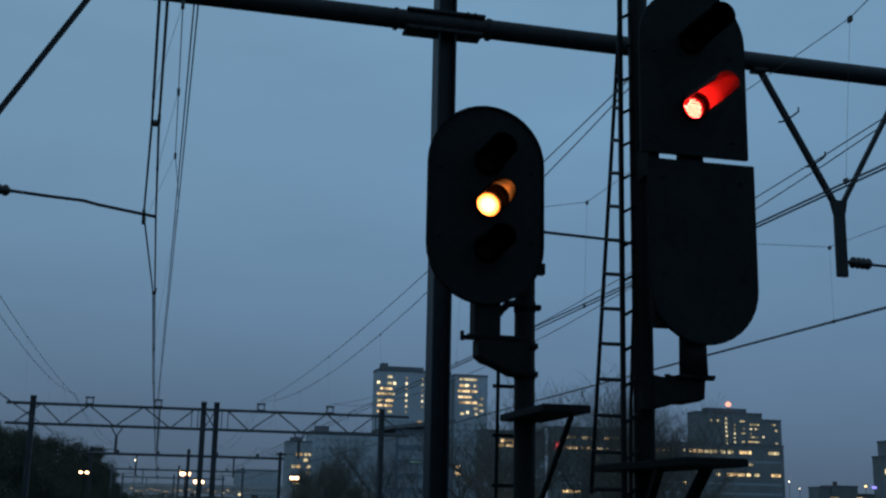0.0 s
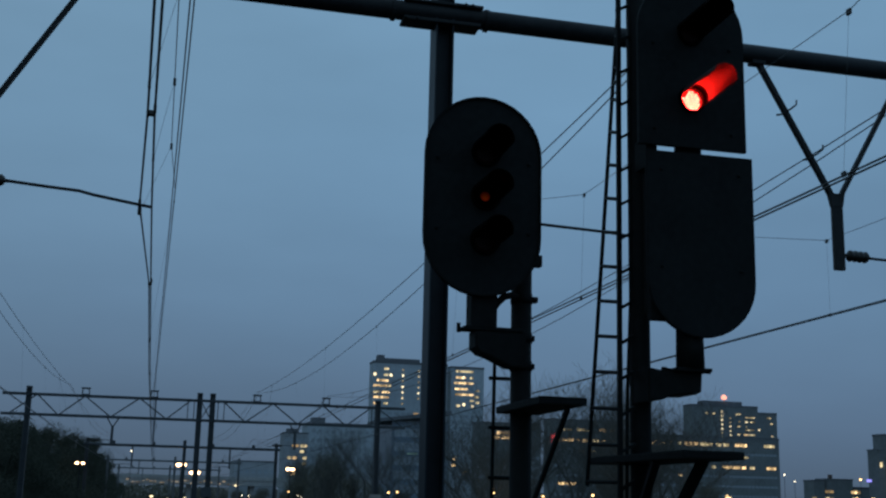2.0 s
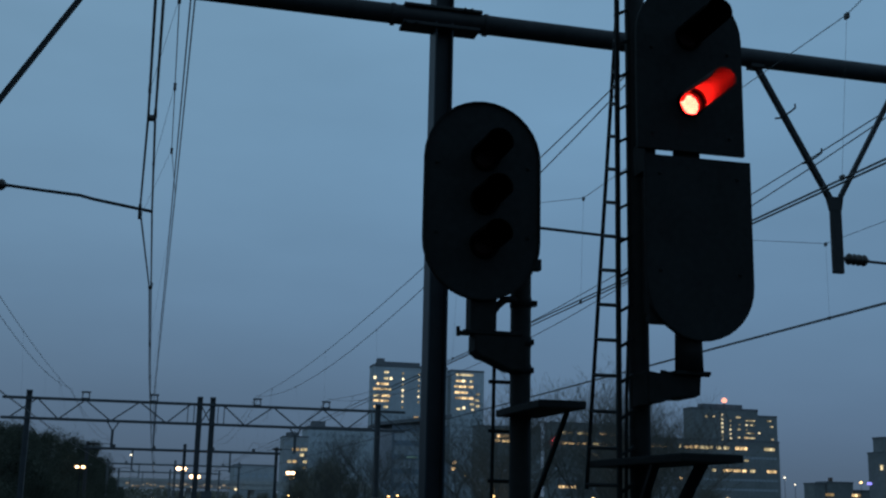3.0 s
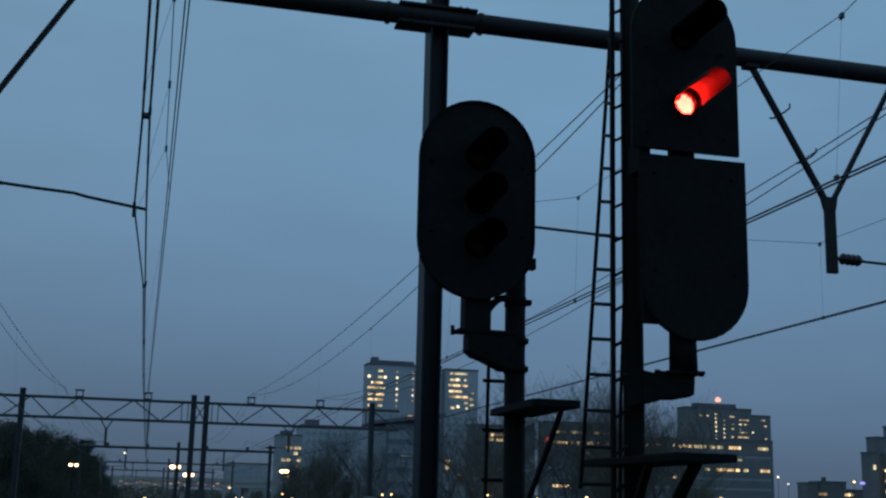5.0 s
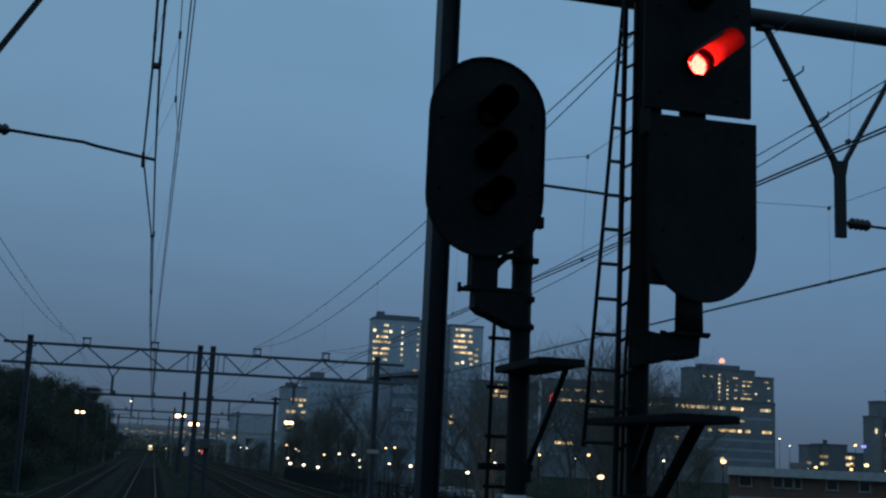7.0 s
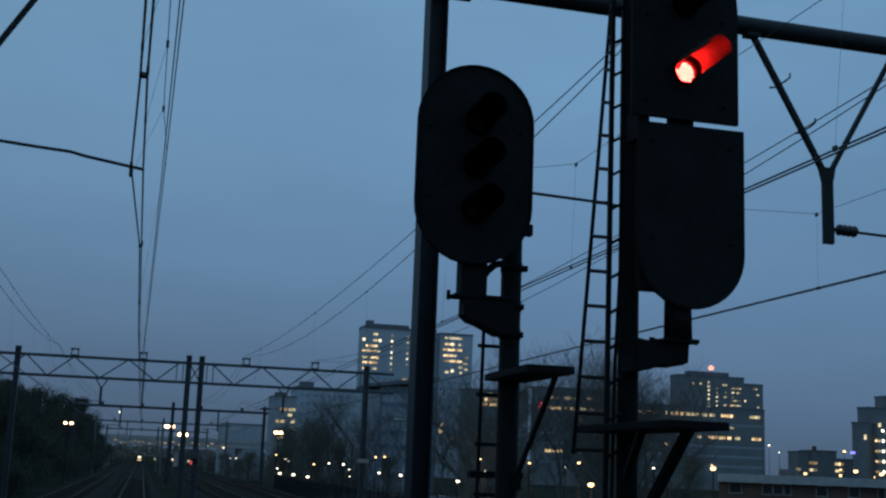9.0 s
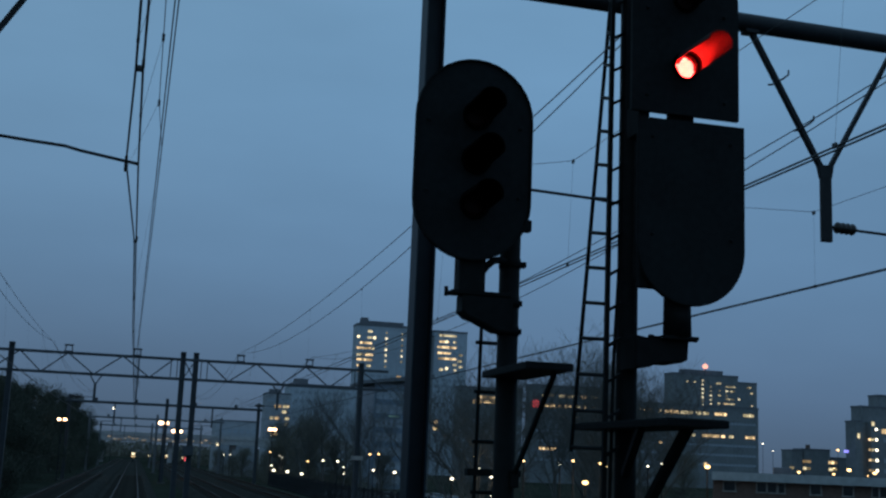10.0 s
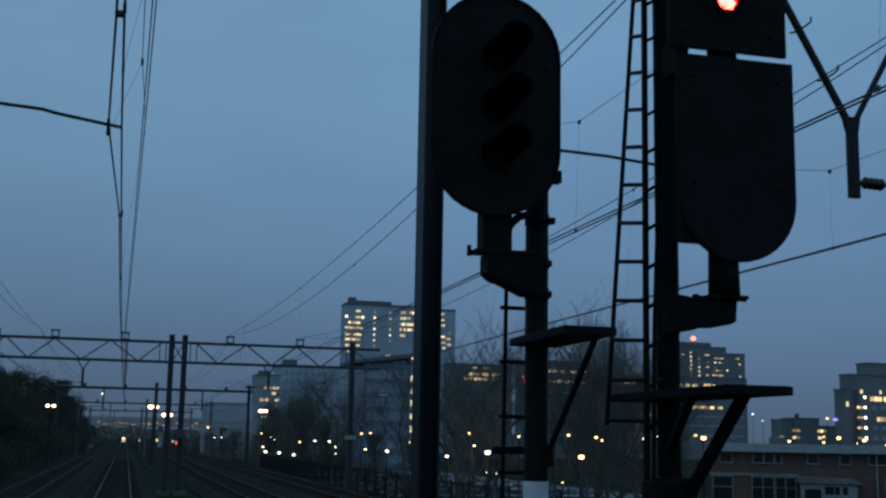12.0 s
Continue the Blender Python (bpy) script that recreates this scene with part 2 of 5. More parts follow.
def add_tube(bm, a, b, r, r2=None, n=10, cap=True):
    a, b = Vector(a), Vector(b)
    d = b - a
    m = Matrix.Translation((a + b) / 2) @ d.to_track_quat("Z", "Y").to_matrix().to_4x4()
    bmesh.ops.create_cone(bm, cap_ends=cap, segments=n, radius1=r, radius2=r if r2 is None else r2, depth=d.length, matrix=m)


def tube(a, b, r, r2=None, n=14):
    bm = bmesh.new()
    add_tube(bm, a, b, r, r2, n)
    return bm


def bar(a, b, w, h):
    """A rectangular bar from a to b, w wide across and h deep."""
    a, b = Vector(a), Vector(b)
    d = b - a
    bm = bmesh.new()
    bmesh.ops.create_cube(bm, size=1.0, matrix=Matrix.Translation((a + b) / 2) @ d.to_track_quat("Z", "Y").to_matrix().to_4x4()
                          @ Matrix.Diagonal((w, h, d.length, 1)))
    return bm


def chain(points, r, n=6):
    """A round rod that follows the points, as one skin."""
    bm = bmesh.new()
    pts = [Vector(p) for p in points]
    rings = []
    for i, p in enumerate(pts):
        d = (pts[min(i + 1, len(pts) - 1)] - pts[max(i - 1, 0)]).normalized()
        q = d.to_track_quat("Z", "Y")
        rings.append([bm.verts.new(p + q @ Vector((r * math.cos(2 * math.pi * k / n), r * math.sin(2 * math.pi * k / n), 0))) for k in range(n)])
    for u, v in zip(rings, rings[1:]):
        for k in range(n):
            bm.faces.new((u[k], u[(k + 1) % n], v[(k + 1) % n], v[k]))
    bm.faces.new(rings[0][::-1])
    bm.faces.new(rings[-1])
    return bm


def lathe(profile, a, direction, n=14, caps=True):
    """A turned body: profile of (along, radius) from a towards direction."""
    bm = bmesh.new()
    q = Vector(direction).to_track_quat("Z", "Y")
    rings = [[bm.verts.new(Vector(a) + q @ Vector((r * math.cos(2 * math.pi * k / n), r * math.sin(2 * math.pi * k / n), h))) for k in range(n)]
             for h, r in profile]
    for u, v in zip(rings, rings[1:]):
        for k in range(n):
            bm.faces.new((u[k], u[(k + 1) % n], v[(k + 1) % n], v[k]))
    if caps:
        bm.faces.new(rings[0][::-1])
        bm.faces.new(rings[-1])
    return bm


def prism(outline, y0, y1, bevel=0.0):
    """A plate with an outline in x and z, from y0 (towards the viewer) to y1."""
    bm = bmesh.new()
    f = bm.faces.new([bm.verts.new((x, y0, z)) for x, z in outline])
    ext = bmesh.ops.extrude_face_region(bm, geom=[f])
    bmesh.ops.translate(bm, verts=[v for v in ext["geom"] if isinstance(v, bmesh.types.BMVert)], vec=(0, y1 - y0, 0))
    bmesh.ops.recalc_face_normals(bm, faces=bm.faces[:])
    if bevel:
        es = [e for e in bm.edges if abs(e.verts[0].co.y - e.verts[1].co.y) < 1e-6]
        bmesh.ops.bevel(bm, geom=es, offset=bevel, segments=2, affect="EDGES")
    return bm


def arc(cx, cz, r, a0, a1, n=18):
    return [(cx + r * math.cos(radians(a0 + (a1 - a0) * k / n)), cz + r * math.sin(radians(a0 + (a1 - a0) * k / n))) for k in range(n + 1)]


def plate_with_holes(outline, holes, y0, y1, seg=28):
    """A plate of this outline (x, z) with round holes (x, z, r), 2D-filled and given its thickness."""
    bm = bmesh.new()
    loops = [outline] + [[(x + r * math.cos(2 * math.pi * k / seg), z + r * math.sin(2 * math.pi * k / seg)) for k in range(seg)] for x, z, r in holes]
    edges = []
    for lp in loops:
        vs = [bm.verts.new((x, y0, z)) for x, z in lp]
        edges += [bm.edges.new((vs[i], vs[(i + 1) % len(vs)])) for i in range(len(vs))]
    bmesh.ops.triangle_fill(bm, use_beauty=True, use_dissolve=False, edges=edges)
    drop = [f for f in bm.faces if any((f.calc_center_median().x - x) ** 2 + (f.calc_center_median().z - z) ** 2 < (r * 0.97) ** 2 for x, z, r in holes)]
    bmesh.ops.delete(bm, geom=drop, context="FACES_ONLY")
    ext = bmesh.ops.extrude_face_region(bm, geom=bm.faces[:])
    bmesh.ops.translate(bm, verts=[v for v in ext["geom"] if isinstance(v, bmesh.types.BMVert)], vec=(0, y1 - y0, 0))
    bmesh.ops.recalc_face_normals(bm, faces=bm.faces[:])
    return bm


def mesh_of(name, bm, material, smooth=False):
    me = bpy.data.meshes.new(name)
    bm.to_mesh(me)
    bm.free()
    me.materials.append(material)
    if smooth:
        for p in me.polygons:
            p.use_smooth = True
    return me


def part(name, bm, material, parent, label="", smooth=False):
    """One mesh object under a thing or under a part; its numbers are in the world's space."""
    ob = new(name, mesh_of(name, bm, material, smooth))
    if parent is not None:
        ob.parent = parent
        p, off = parent, Vector((0, 0, 0))
        while p is not None:
            off += p.location
            p = p.parent
        ob.data.transform(Matrix.Translation(-off))
    if label:
        ob["label"] = label
    return ob


def shared(name, me, parent, place):
    """One more piece on a shared mesh, at a place in its parent's space."""
    ob = new(name, me)
    ob.parent = parent
    ob.location = place
    return ob


def thing(name, at, label, category, group="", kind=""):
    ob = new(name)
    ob.location = at
    return tagged(ob, label, category, group, kind)


# ---- ground, tracks ----
TRACKS = (-4.65, -0.45, 6.05, 10.35)


def ground_height(x):
    if x < -9:
        return -0.55 - 2.4 * min(1, max(0, (-x - 14) / 8))
    return -0.55 - 2.95 * min(1, max(0, (x - 14.2) / 6.5))


def build_ground():
    xs = [-3000, -900, -300, -120, -60, -30, -22, -18, -14, -10, -6, -2, 2, 6, 10, 14.2, 16, 18, 20.7, 26, 40, 70, 120, 300, 900, 3000]
    ys = [-600, -200, -60, -20, 0, 20, 40, 60, 80, 100, 130, 170, 230, 320, 500, 900, 2000, 4500]
    bm = bmesh.new()
    g = [[bm.verts.new((x, y, ground_height(x) + (0.12 * noise.noise(Vector((x * 0.2, y * 0.11, 0))) if abs(x) < 100 else 0))) for x in xs] for y in ys]
    for a, b in zip(g, g[1:]):
        for k in range(len(xs) - 1):
            bm.faces.new((a[k], a[k + 1], b[k + 1], b[k]))
    tagged(part("ground", bm, EARTH, None), "dark rough grass and earth of the railway embankment", "ground", "", "structure")


def build_track(cx):
    root = thing("railway_track", (cx, 0, -0.5), "straight railway track on concrete sleepers in stone ballast", "railway track", "parallel tracks", "structure")
    y0, y1 = -12, 420
    bm = bmesh.new()
    prof = [(-2.1, -0.52), (-1.55, -0.2), (1.55, -0.2), (2.1, -0.52)]
    ends = []
    steps = [y0 + (y1 - y0) * k / 60 for k in range(61)]
    for y in steps:
        ends.append([bm.verts.new((cx + x, y, z + 0.03 * noise.noise(Vector((x + cx, y * 0.4, 2))))) for x, z in prof])
    for a, b in zip(ends, ends[1:]):
        for k in range(3):
            bm.faces.new((a[k], a[k + 1], b[k + 1], b[k]))
    part("ballast_bed", bm, BALLAST, root)
    for s in (-0.75, 0.75):
        bm = bmesh.new()
        x = cx + s
        sec = [(-0.065, -0.165), (0.065, -0.165), (0.065, -0.15), (0.01, -0.12), (0.01, -0.05), (0.035, -0.035), (0.035, -0.004),
               (-0.035, -0.004), (-0.035, -0.035), (-0.01, -0.05), (-0.01, -0.12), (-0.065, -0.15)]
        u = [bm.verts.new((x + p, y0, z)) for p, z in sec]
        v = [bm.verts.new((x + p, y1, z)) for p, z in sec]
        for k in range(len(sec)):
            bm.faces.new((u[k], u[(k + 1) % len(sec)], v[(k + 1) % len(sec)], v[k]))
        rail = part("rail", bm, RAILSTEEL, root, "rusty steel rail with a worn running surface")
        part("rail_head", box(x - 0.016, x + 0.02, y0, y1, -0.004, 0.0), RAILHEAD, rail)
    bm = box(-1.3, 1.3, -0.13, 0.13, -0.1, 0.1)
    for v in bm.verts:
        if v.co.z > 0:
            v.co.y *= 0.8
    me = mesh_of("sleeper", bm, SLEEPER)
    for k in range(250):
        shared("sleeper", me, root, (0, -11.5 + 0.62 * k, 0.235))


build_ground()
for tx in TRACKS:
    build_track(tx)


# ---- overhead line ----
NEAR_Y, FAR_Y = 12.8, (70.0, 127.0, 184.0, 241.0)
COLUMN_X = 2.706


def h_section(x0, x1, y0, y1, z0, z1, t=0.02, web=0.02):
    """An upright rolled H section in one skin; its flanges face sideways."""
    m = (y0 + y1) / 2
    sec = [(x0, y0), (x0 + t, y0), (x0 + t, m - web / 2), (x1 - t, m - web / 2), (x1 - t, y0), (x1, y0),
           (x1, y1), (x1 - t, y1), (x1 - t, m + web / 2), (x0 + t, m + web / 2), (x0 + t, y1), (x0, y1)]
    bm = bmesh.new()
    u = [bm.verts.new((x, y, z0)) for x, y in sec]
    v = [bm.verts.new((x, y, z1)) for x, y in sec]
    for k in range(12):
        bm.faces.new((u[k], u[(k + 1) % 12], v[(k + 1) % 12], v[k]))
    bm.faces.new(v)
    bmesh.ops.recalc_face_normals(bm, faces=bm.faces[:])
    return bm


def insulator(parent, a, direction, length=0.28, r=0.055):
    prof = [(0, 0.018), (0.03, 0.02)]
    n = 4
    for k in range(n):
        s = 0.04 + (length - 0.08) * k / n
        w = (length - 0.08) / n
        prof += [(s, r * 0.72), (s + w * 0.35, r), (s + w * 0.6, r * 0.97), (s + w * 0.95, r * 0.72)]
    prof += [(length - 0.03, 0.02), (length, 0.018)]
    part("insulator", lathe(prof, a, direction), PORCELAIN, parent, "brown ribbed porcelain insulator", True)


def hanger(root, cx, y, top, spread, join, foot):
    """A V-shaped hanger under the beam with its drop post and the small hooks on one strut."""
    part("strut", bar((cx - spread, y, top), (cx - 0.05, y, join), 0.075, 0.05), DARKSTEEL, root)
    part("strut", bar((cx + spread, y, top), (cx + 0.05, y, join), 0.055, 0.05), DARKSTEEL, root)
    bm = box(cx - 0.062, cx + 0.07, y - 0.03, y + 0.03, foot, join + 0.02, 0.008)
    part("drop_post", bm, DARKSTEEL, root)
    part("gusset", prism([(cx - 0.1, join + 0.04), (cx + 0.1, join + 0.04), (cx + 0.07, join - 0.12), (cx - 0.062, join - 0.12)], y - 0.035, y + 0.035), DARKSTEEL, root)


def hook(root, a):
    x, y, z = a
    part("hook", chain([(x - 0.1, y - 0.05, z - 0.06), (x - 0.04, y - 0.05, z - 0.05), (x + 0.1, y - 0.05, z + 0.04), (x + 0.17, y - 0.05, z + 0.1), (x + 0.17, y - 0.05, z + 0.15)], 0.012), DARKSTEEL, root)


def steady_arm(root, pts, clamp):
    part("steady_arm", chain(pts, 0.017), DARKSTEEL, root, "thin bent tube holding the contact wire")
    x, y, z = clamp
    part("wire_clamp", box(x - 0.015, x + 0.015, y - 0.05, y + 0.05, z - 0.075, z + 0.07, 0.006), DARKSTEEL, root)


def near_portal():
    y = NEAR_Y
    root = thing("catenary_portal", (COLUMN_X, y, -0.6), "dark steel portal with H columns and a tubular beam", "catenary portal", "portals over the tracks")
    for x in (-7.2, COLUMN_X, 12.7):
        part("column", h_section(x - 0.073, x + 0.132, y - 0.09, y + 0.21, -0.6, 9.1, 0.02), STEEL, root, "dark H-section steel column")
        part("base_plate", box(x - 0.25, x + 0.25, y - 0.25, y + 0.25, -0.62, -0.57), STEEL, root)
    part("beam", tube((-7.6, y, 8.015), (13.2, y, 7.885), 0.112, n=20), DARKSTEEL, root, "long round steel tube", True)
    for x in (-7.2, COLUMN_X, 12.7):
        part("clamp_plate", box(x - 0.45, x + 0.43, y - 0.13, y + 0.13, 7.81, 7.85, 0.008), DARKSTEEL, root, "bolted plate under the beam joint")
        part("clamp_plate", box(x - 0.44, x + 0.46, y - 0.125, y + 0.125, 8.03, 8.065, 0.008), DARKSTEEL, root)
        for dx in (-0.55, 0.52):
            part("beam_flange", tube((x + dx - 0.02, y, 7.963 - 0.00625 * (x + dx)), (x + dx + 0.02, y, 7.963 - 0.00625 * (x + dx)), 0.128, n=20), DARKSTEEL, root)
        for dx in (-0.42, -0.3, 0.25, 0.33):
            part("bolt", lathe([(0, 0.016), (0.014, 0.016), (0.018, 0.009)], (x + dx, y - 0.13, 7.83 if dx < 0 else 8.052), (0, -1, 0), 8), DARKSTEEL, root)
    hanger(root, 7.56, y, 7.84, 0.965, 6.24, 5.36)
    hanger(root, -2.05, y, 7.84, 0.95, 6.28, 5.36)
    part("strut_shoe", box(6.5, 6.68, y - 0.07, y + 0.07, 7.79, 7.84, 0.01), DARKSTEEL, root)
    hook(root, (6.895, y, 7.235))
    hook(root, (7.22, y, 6.71))
    # arm over the track that the camera looks along
    insulator(root, (-2.02, y, 5.655), (1, 0, -0.05), 0.34, 0.06)
    steady_arm(root, [(-1.7, y, 5.64), (-1.35, y, 5.615), (-1.0, y, 5.595), (-0.86, y, 5.565), (-0.41, y, 5.5), (-0.28, y, 5.483)], (-0.40, y, 5.475))
    # arm for the next track, from the column
    insulator(root, (2.87, y, 5.67), (1, 0, -0.05), 0.34, 0.06)
    steady_arm(root, [(3.2, y, 5.655), (3.9, y, 5.628), (4.64, y, 5.6), (5.2, y, 5.55), (5.8, y, 5.49)], (5.66, y, 5.46))
    # arm for the outer track, from the V hanger
    insulator(root, (7.64, y, 5.545), (1, 0, -0.03), 0.34, 0.07)
    steady_arm(root, [(7.97, y, 5.53), (8.5, y, 5.515), (8.9, y, 5.5), (9.4, y, 5.48), (9.75, y, 5.46)], (9.56, y, 5.45))
    for tx in (-4.4, 0.0, 5.85, 9.83):
        insulator(root, (tx, y, 8.06), (0, 0, 1), 0.34, 0.06)


def truss_portal(y):
    root = thing("lattice_portal", (2.5, y, -0.6), "grey steel lattice portal on H masts across the tracks", "catenary portal", "portals over the tracks")
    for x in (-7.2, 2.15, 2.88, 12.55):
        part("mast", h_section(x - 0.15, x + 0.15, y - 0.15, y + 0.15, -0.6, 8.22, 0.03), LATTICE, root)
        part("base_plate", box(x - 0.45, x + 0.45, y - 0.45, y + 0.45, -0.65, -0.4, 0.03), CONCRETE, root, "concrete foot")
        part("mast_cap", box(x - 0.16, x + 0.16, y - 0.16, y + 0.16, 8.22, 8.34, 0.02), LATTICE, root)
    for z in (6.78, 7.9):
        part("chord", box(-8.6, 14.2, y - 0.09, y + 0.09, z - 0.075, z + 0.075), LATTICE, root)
    for nodes in ((-8.2, -6.75, -5.56, -4.18, -2.73, -1.2, 0.33, 1.65), (3.5, 4.78, 6.35, 7.82, 9.27, 10.68, 12.15)):
        high = nodes[0] > 0
        for a, b in zip(nodes, nodes[1:]):
            part("diagonal", bar((a, y, 7.9 if high else 6.78), (b, y, 6.78 if high else 7.9), 0.09 if high else 0.055, 0.07), LATTICE, root)
            high = not high
    for a, b in (((2.2, 6.78), (2.85, 7.9)), ((2.2, 7.9), (2.85, 6.78)), ((12.6, 7.85), (14.1, 6.8))):
        part("diagonal", bar((a[0], y, a[1]), (b[0], y, b[1]), 0.06, 0.06), LATTICE, root)
    for x in (1.5, 1.85, 3.2, 3.55, 12.2):
        part("upright", bar((x, y, 6.8), (x, y, 7.9), 0.05, 0.05), LATTICE, root)
    for x in (-4.17, -0.42, 5.42, 9.45):
        stool = part("insulator_stool", box(x - 0.22, x + 0.22, y - 0.12, y + 0.12, 7.975, 8.02), LATTICE, root)
        for dx in (-0.2, 0.2):
            part("stool_leg", bar((x + dx, y, 8.0), (x + dx * 0.8, y, 8.32), 0.06, 0.06), LATTICE, stool)
        part("stool_top", box(x - 0.25, x + 0.25, y - 0.1, y + 0.1, 8.3, 8.38), LATTICE, stool)
    for x in (-2.58, 7.7):
        part("strut", bar((x - 0.33, y, 6.75), (x - 0.04, y, 6.28), 0.075, 0.07), LATTICE, root)
        part("strut", bar((x + 0.33, y, 6.75), (x + 0.04, y, 6.28), 0.075, 0.07), LATTICE, root)
        part("drop_post", box(x - 0.07, x + 0.07, y - 0.07, y + 0.07, 5.3, 6.3), LATTICE, root)
        part("steady_arm", chain([(x - 1.6, y, 5.42), (x - 0.8, y, 5.52), (x, y, 5.5)], 0.02), LATTICE, root)
        part("insulator", lathe([(0, 0.03), (0.1, 0.065), (0.5, 0.065), (0.6, 0.03)], (x - 0.7, y, 5.5), (-1, 0, 0)), PORCELAIN, root)
    part("drop_post", box(-0.34, -0.26, y - 0.07, y + 0.07, 5.5, 7.9), LATTICE, root)
    part("sign_plate", box(12.2, 12.9, y - 0.2, y - 0.17, 2.62, 2.86, 0.01), FRAME, root, "small pale sign plate on the mast")
    part("relay_box", box(2.5, 3.1, y - 0.42, y - 0.16, 2.48, 3.02, 0.03), LATTICE, root, "steel box on the mast")
    return root


def beam_portal(y):
    # the farther portals get the paler steel, haze put into the colour
    steel = LATTICE if y < 150 else HAZE_STEEL
    root = thing("catenary_portal", (2.7, y, -0.6), "distant steel portal with a plain beam over the tracks", "catenary portal", "portals over the tracks")
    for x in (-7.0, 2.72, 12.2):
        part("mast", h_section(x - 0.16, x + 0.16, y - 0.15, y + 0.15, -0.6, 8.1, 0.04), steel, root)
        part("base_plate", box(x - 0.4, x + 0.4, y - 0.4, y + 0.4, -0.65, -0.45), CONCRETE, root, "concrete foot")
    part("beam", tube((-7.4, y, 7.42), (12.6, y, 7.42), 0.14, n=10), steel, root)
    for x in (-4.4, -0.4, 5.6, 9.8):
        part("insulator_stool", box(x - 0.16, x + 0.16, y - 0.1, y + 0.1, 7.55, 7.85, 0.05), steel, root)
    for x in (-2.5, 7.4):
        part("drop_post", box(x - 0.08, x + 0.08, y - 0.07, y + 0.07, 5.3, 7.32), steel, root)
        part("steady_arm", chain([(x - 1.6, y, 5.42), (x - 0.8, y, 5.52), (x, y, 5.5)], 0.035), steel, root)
    return root


def sagging(p, q, sag, n=24):
    return [(p[0] + (q[0] - p[0]) * k / n, p[1] + (q[1] - p[1]) * k / n, p[2] + (q[2] - p[2]) * k / n - 4 * sag * (k / n) * (1 - k / n)) for k in range(n + 1)]


def wire_at(pts, y):
    """The place on a wire at the distance y."""
    for a, b in zip(pts, pts[1:]):
        if a[1] <= y <= b[1]:
            u = (y - a[1]) / (b[1] - a[1])
            return tuple(a[i] + (b[i] - a[i]) * u for i in range(3))
    return pts[-1]


def dropper(root, top, foot):
    part("dropper", chain([top, foot], 0.0016, 4), WIRE, root)
    x, y, z = foot
    part("dropper_clip", box(x - 0.011, x + 0.011, y - 0.03, y + 0.03, z - 0.014, z + 0.035, 0.004), WIRE, root)
    x, y, z = top
    part("dropper_clip", box(x - 0.013, x + 0.013, y - 0.03, y + 0.03, z - 0.04, z + 0.016, 0.004), WIRE, root)


def overhead_line(cx, contacts, feeders, stitch, label):
    """Contact wires and a pair of messenger cables over one track, with droppers; near each support a stitch wire hangs lower.
    stitch: x, height and the clips' distances from the support."""
    root = thing("overhead_line", (cx, NEAR_Y, 5.4), label, "overhead wires", "overhead lines")
    ys = (-44.0, NEAR_Y, *FAR_Y)
    runs, cables = [], []
    for wire in contacts:
        pts = [(x, yy, 5.5) for x, yy in (wire if isinstance(wire[0], tuple) else zip(wire, ys))]
        part("contact_wire", chain(pts, 0.0095, 6), WIRE, root)
        runs.append(pts)
    for wx, sag in feeders:
        pts = []
        for k in range(len(ys) - 1):
            seg = sagging((wx[k], ys[k], 8.5), (wx[k + 1], ys[k + 1], 8.5), sag, 14)
            pts += seg if k == 0 else seg[1:]
        part("messenger_cable", chain(pts, 0.0095, 6), WIRE, root, "stranded messenger cable")
        cables.append(pts)
    sx, sz, clips, reach = stitch
    for k, yy in enumerate(ys[1:4]):
        x = sx + contacts[0][k + 1] - contacts[0][1] if not isinstance(contacts[0][0], tuple) else sx - 0.05 * k
        low = [(x, yy + d, sz) for d in clips]
        part("stitch_wire", chain([wire_at(cables[0], yy - reach), *low, wire_at(cables[0], yy + reach)], 0.0045, 5), WIRE, root, "thin stitch wire near the support")
        for i, q in enumerate(low):
            dropper(root, q, wire_at(runs[i % len(runs)], q[1]))
    for k in range(3):
        n = 5
        for i in range(n):
            yy = ys[k] + 11 + (ys[k + 1] - ys[k] - 19.5) * i / (n - 1)
            if yy > -6:
                dropper(root, wire_at(cables[i % 2], yy), wire_at(runs[i % len(runs)], yy))


def wire_joiners():
    root = thing("wire_joiner", (-0.28, 9.4, 5.5), "small clamps joining the pair of contact wires", "wire clamp")
    for x0, x1, y in ((-0.315, -0.245, 9.74), (-0.34, -0.285, 17.5), (-0.355, -0.32, 24.0), (-0.38, -0.34, 30.5)):
        part("clamp", box(x0, x1, y - 0.03, y + 0.03, 5.48, 5.52, 0.008), WIRE, root)
        part("clamp_ear", box(x1 - 0.02, x1 + 0.005, y - 0.03, y + 0.03, 5.51, 5.57, 0.004), WIRE, root)


near_portal()
wire_joiners()
truss_portal(70.0)
for py in FAR_Y[1:]:
    beam_portal(py)
overhead_line(-0.4, (((0.93, -44), (-0.305, 9.74), (-0.40, 12.8), (-0.325, 17.5), (-0.375, 30.0), (-0.41, 70), (-0.4, 127), (-0.3, 184), (-0.5, 241)),
                     ((0.82, -44), (-0.252, 9.74), (-0.28, 12.8), (-0.30, 17.5), (-0.345, 30.0), (-0.38, 70), (-0.36, 127), (-0.25, 184), (-0.45, 241))),
              (((0.2, 0.015, -0.43, -0.5, -0.5, -0.5), 0.4), ((0.15, -0.035, -0.47, -0.55, -0.55, -0.55), 0.7)), (-0.13, 6.245, (-3.7, -1.75, 0.3), 10.2),
              "dark overhead wires with droppers above the middle track")
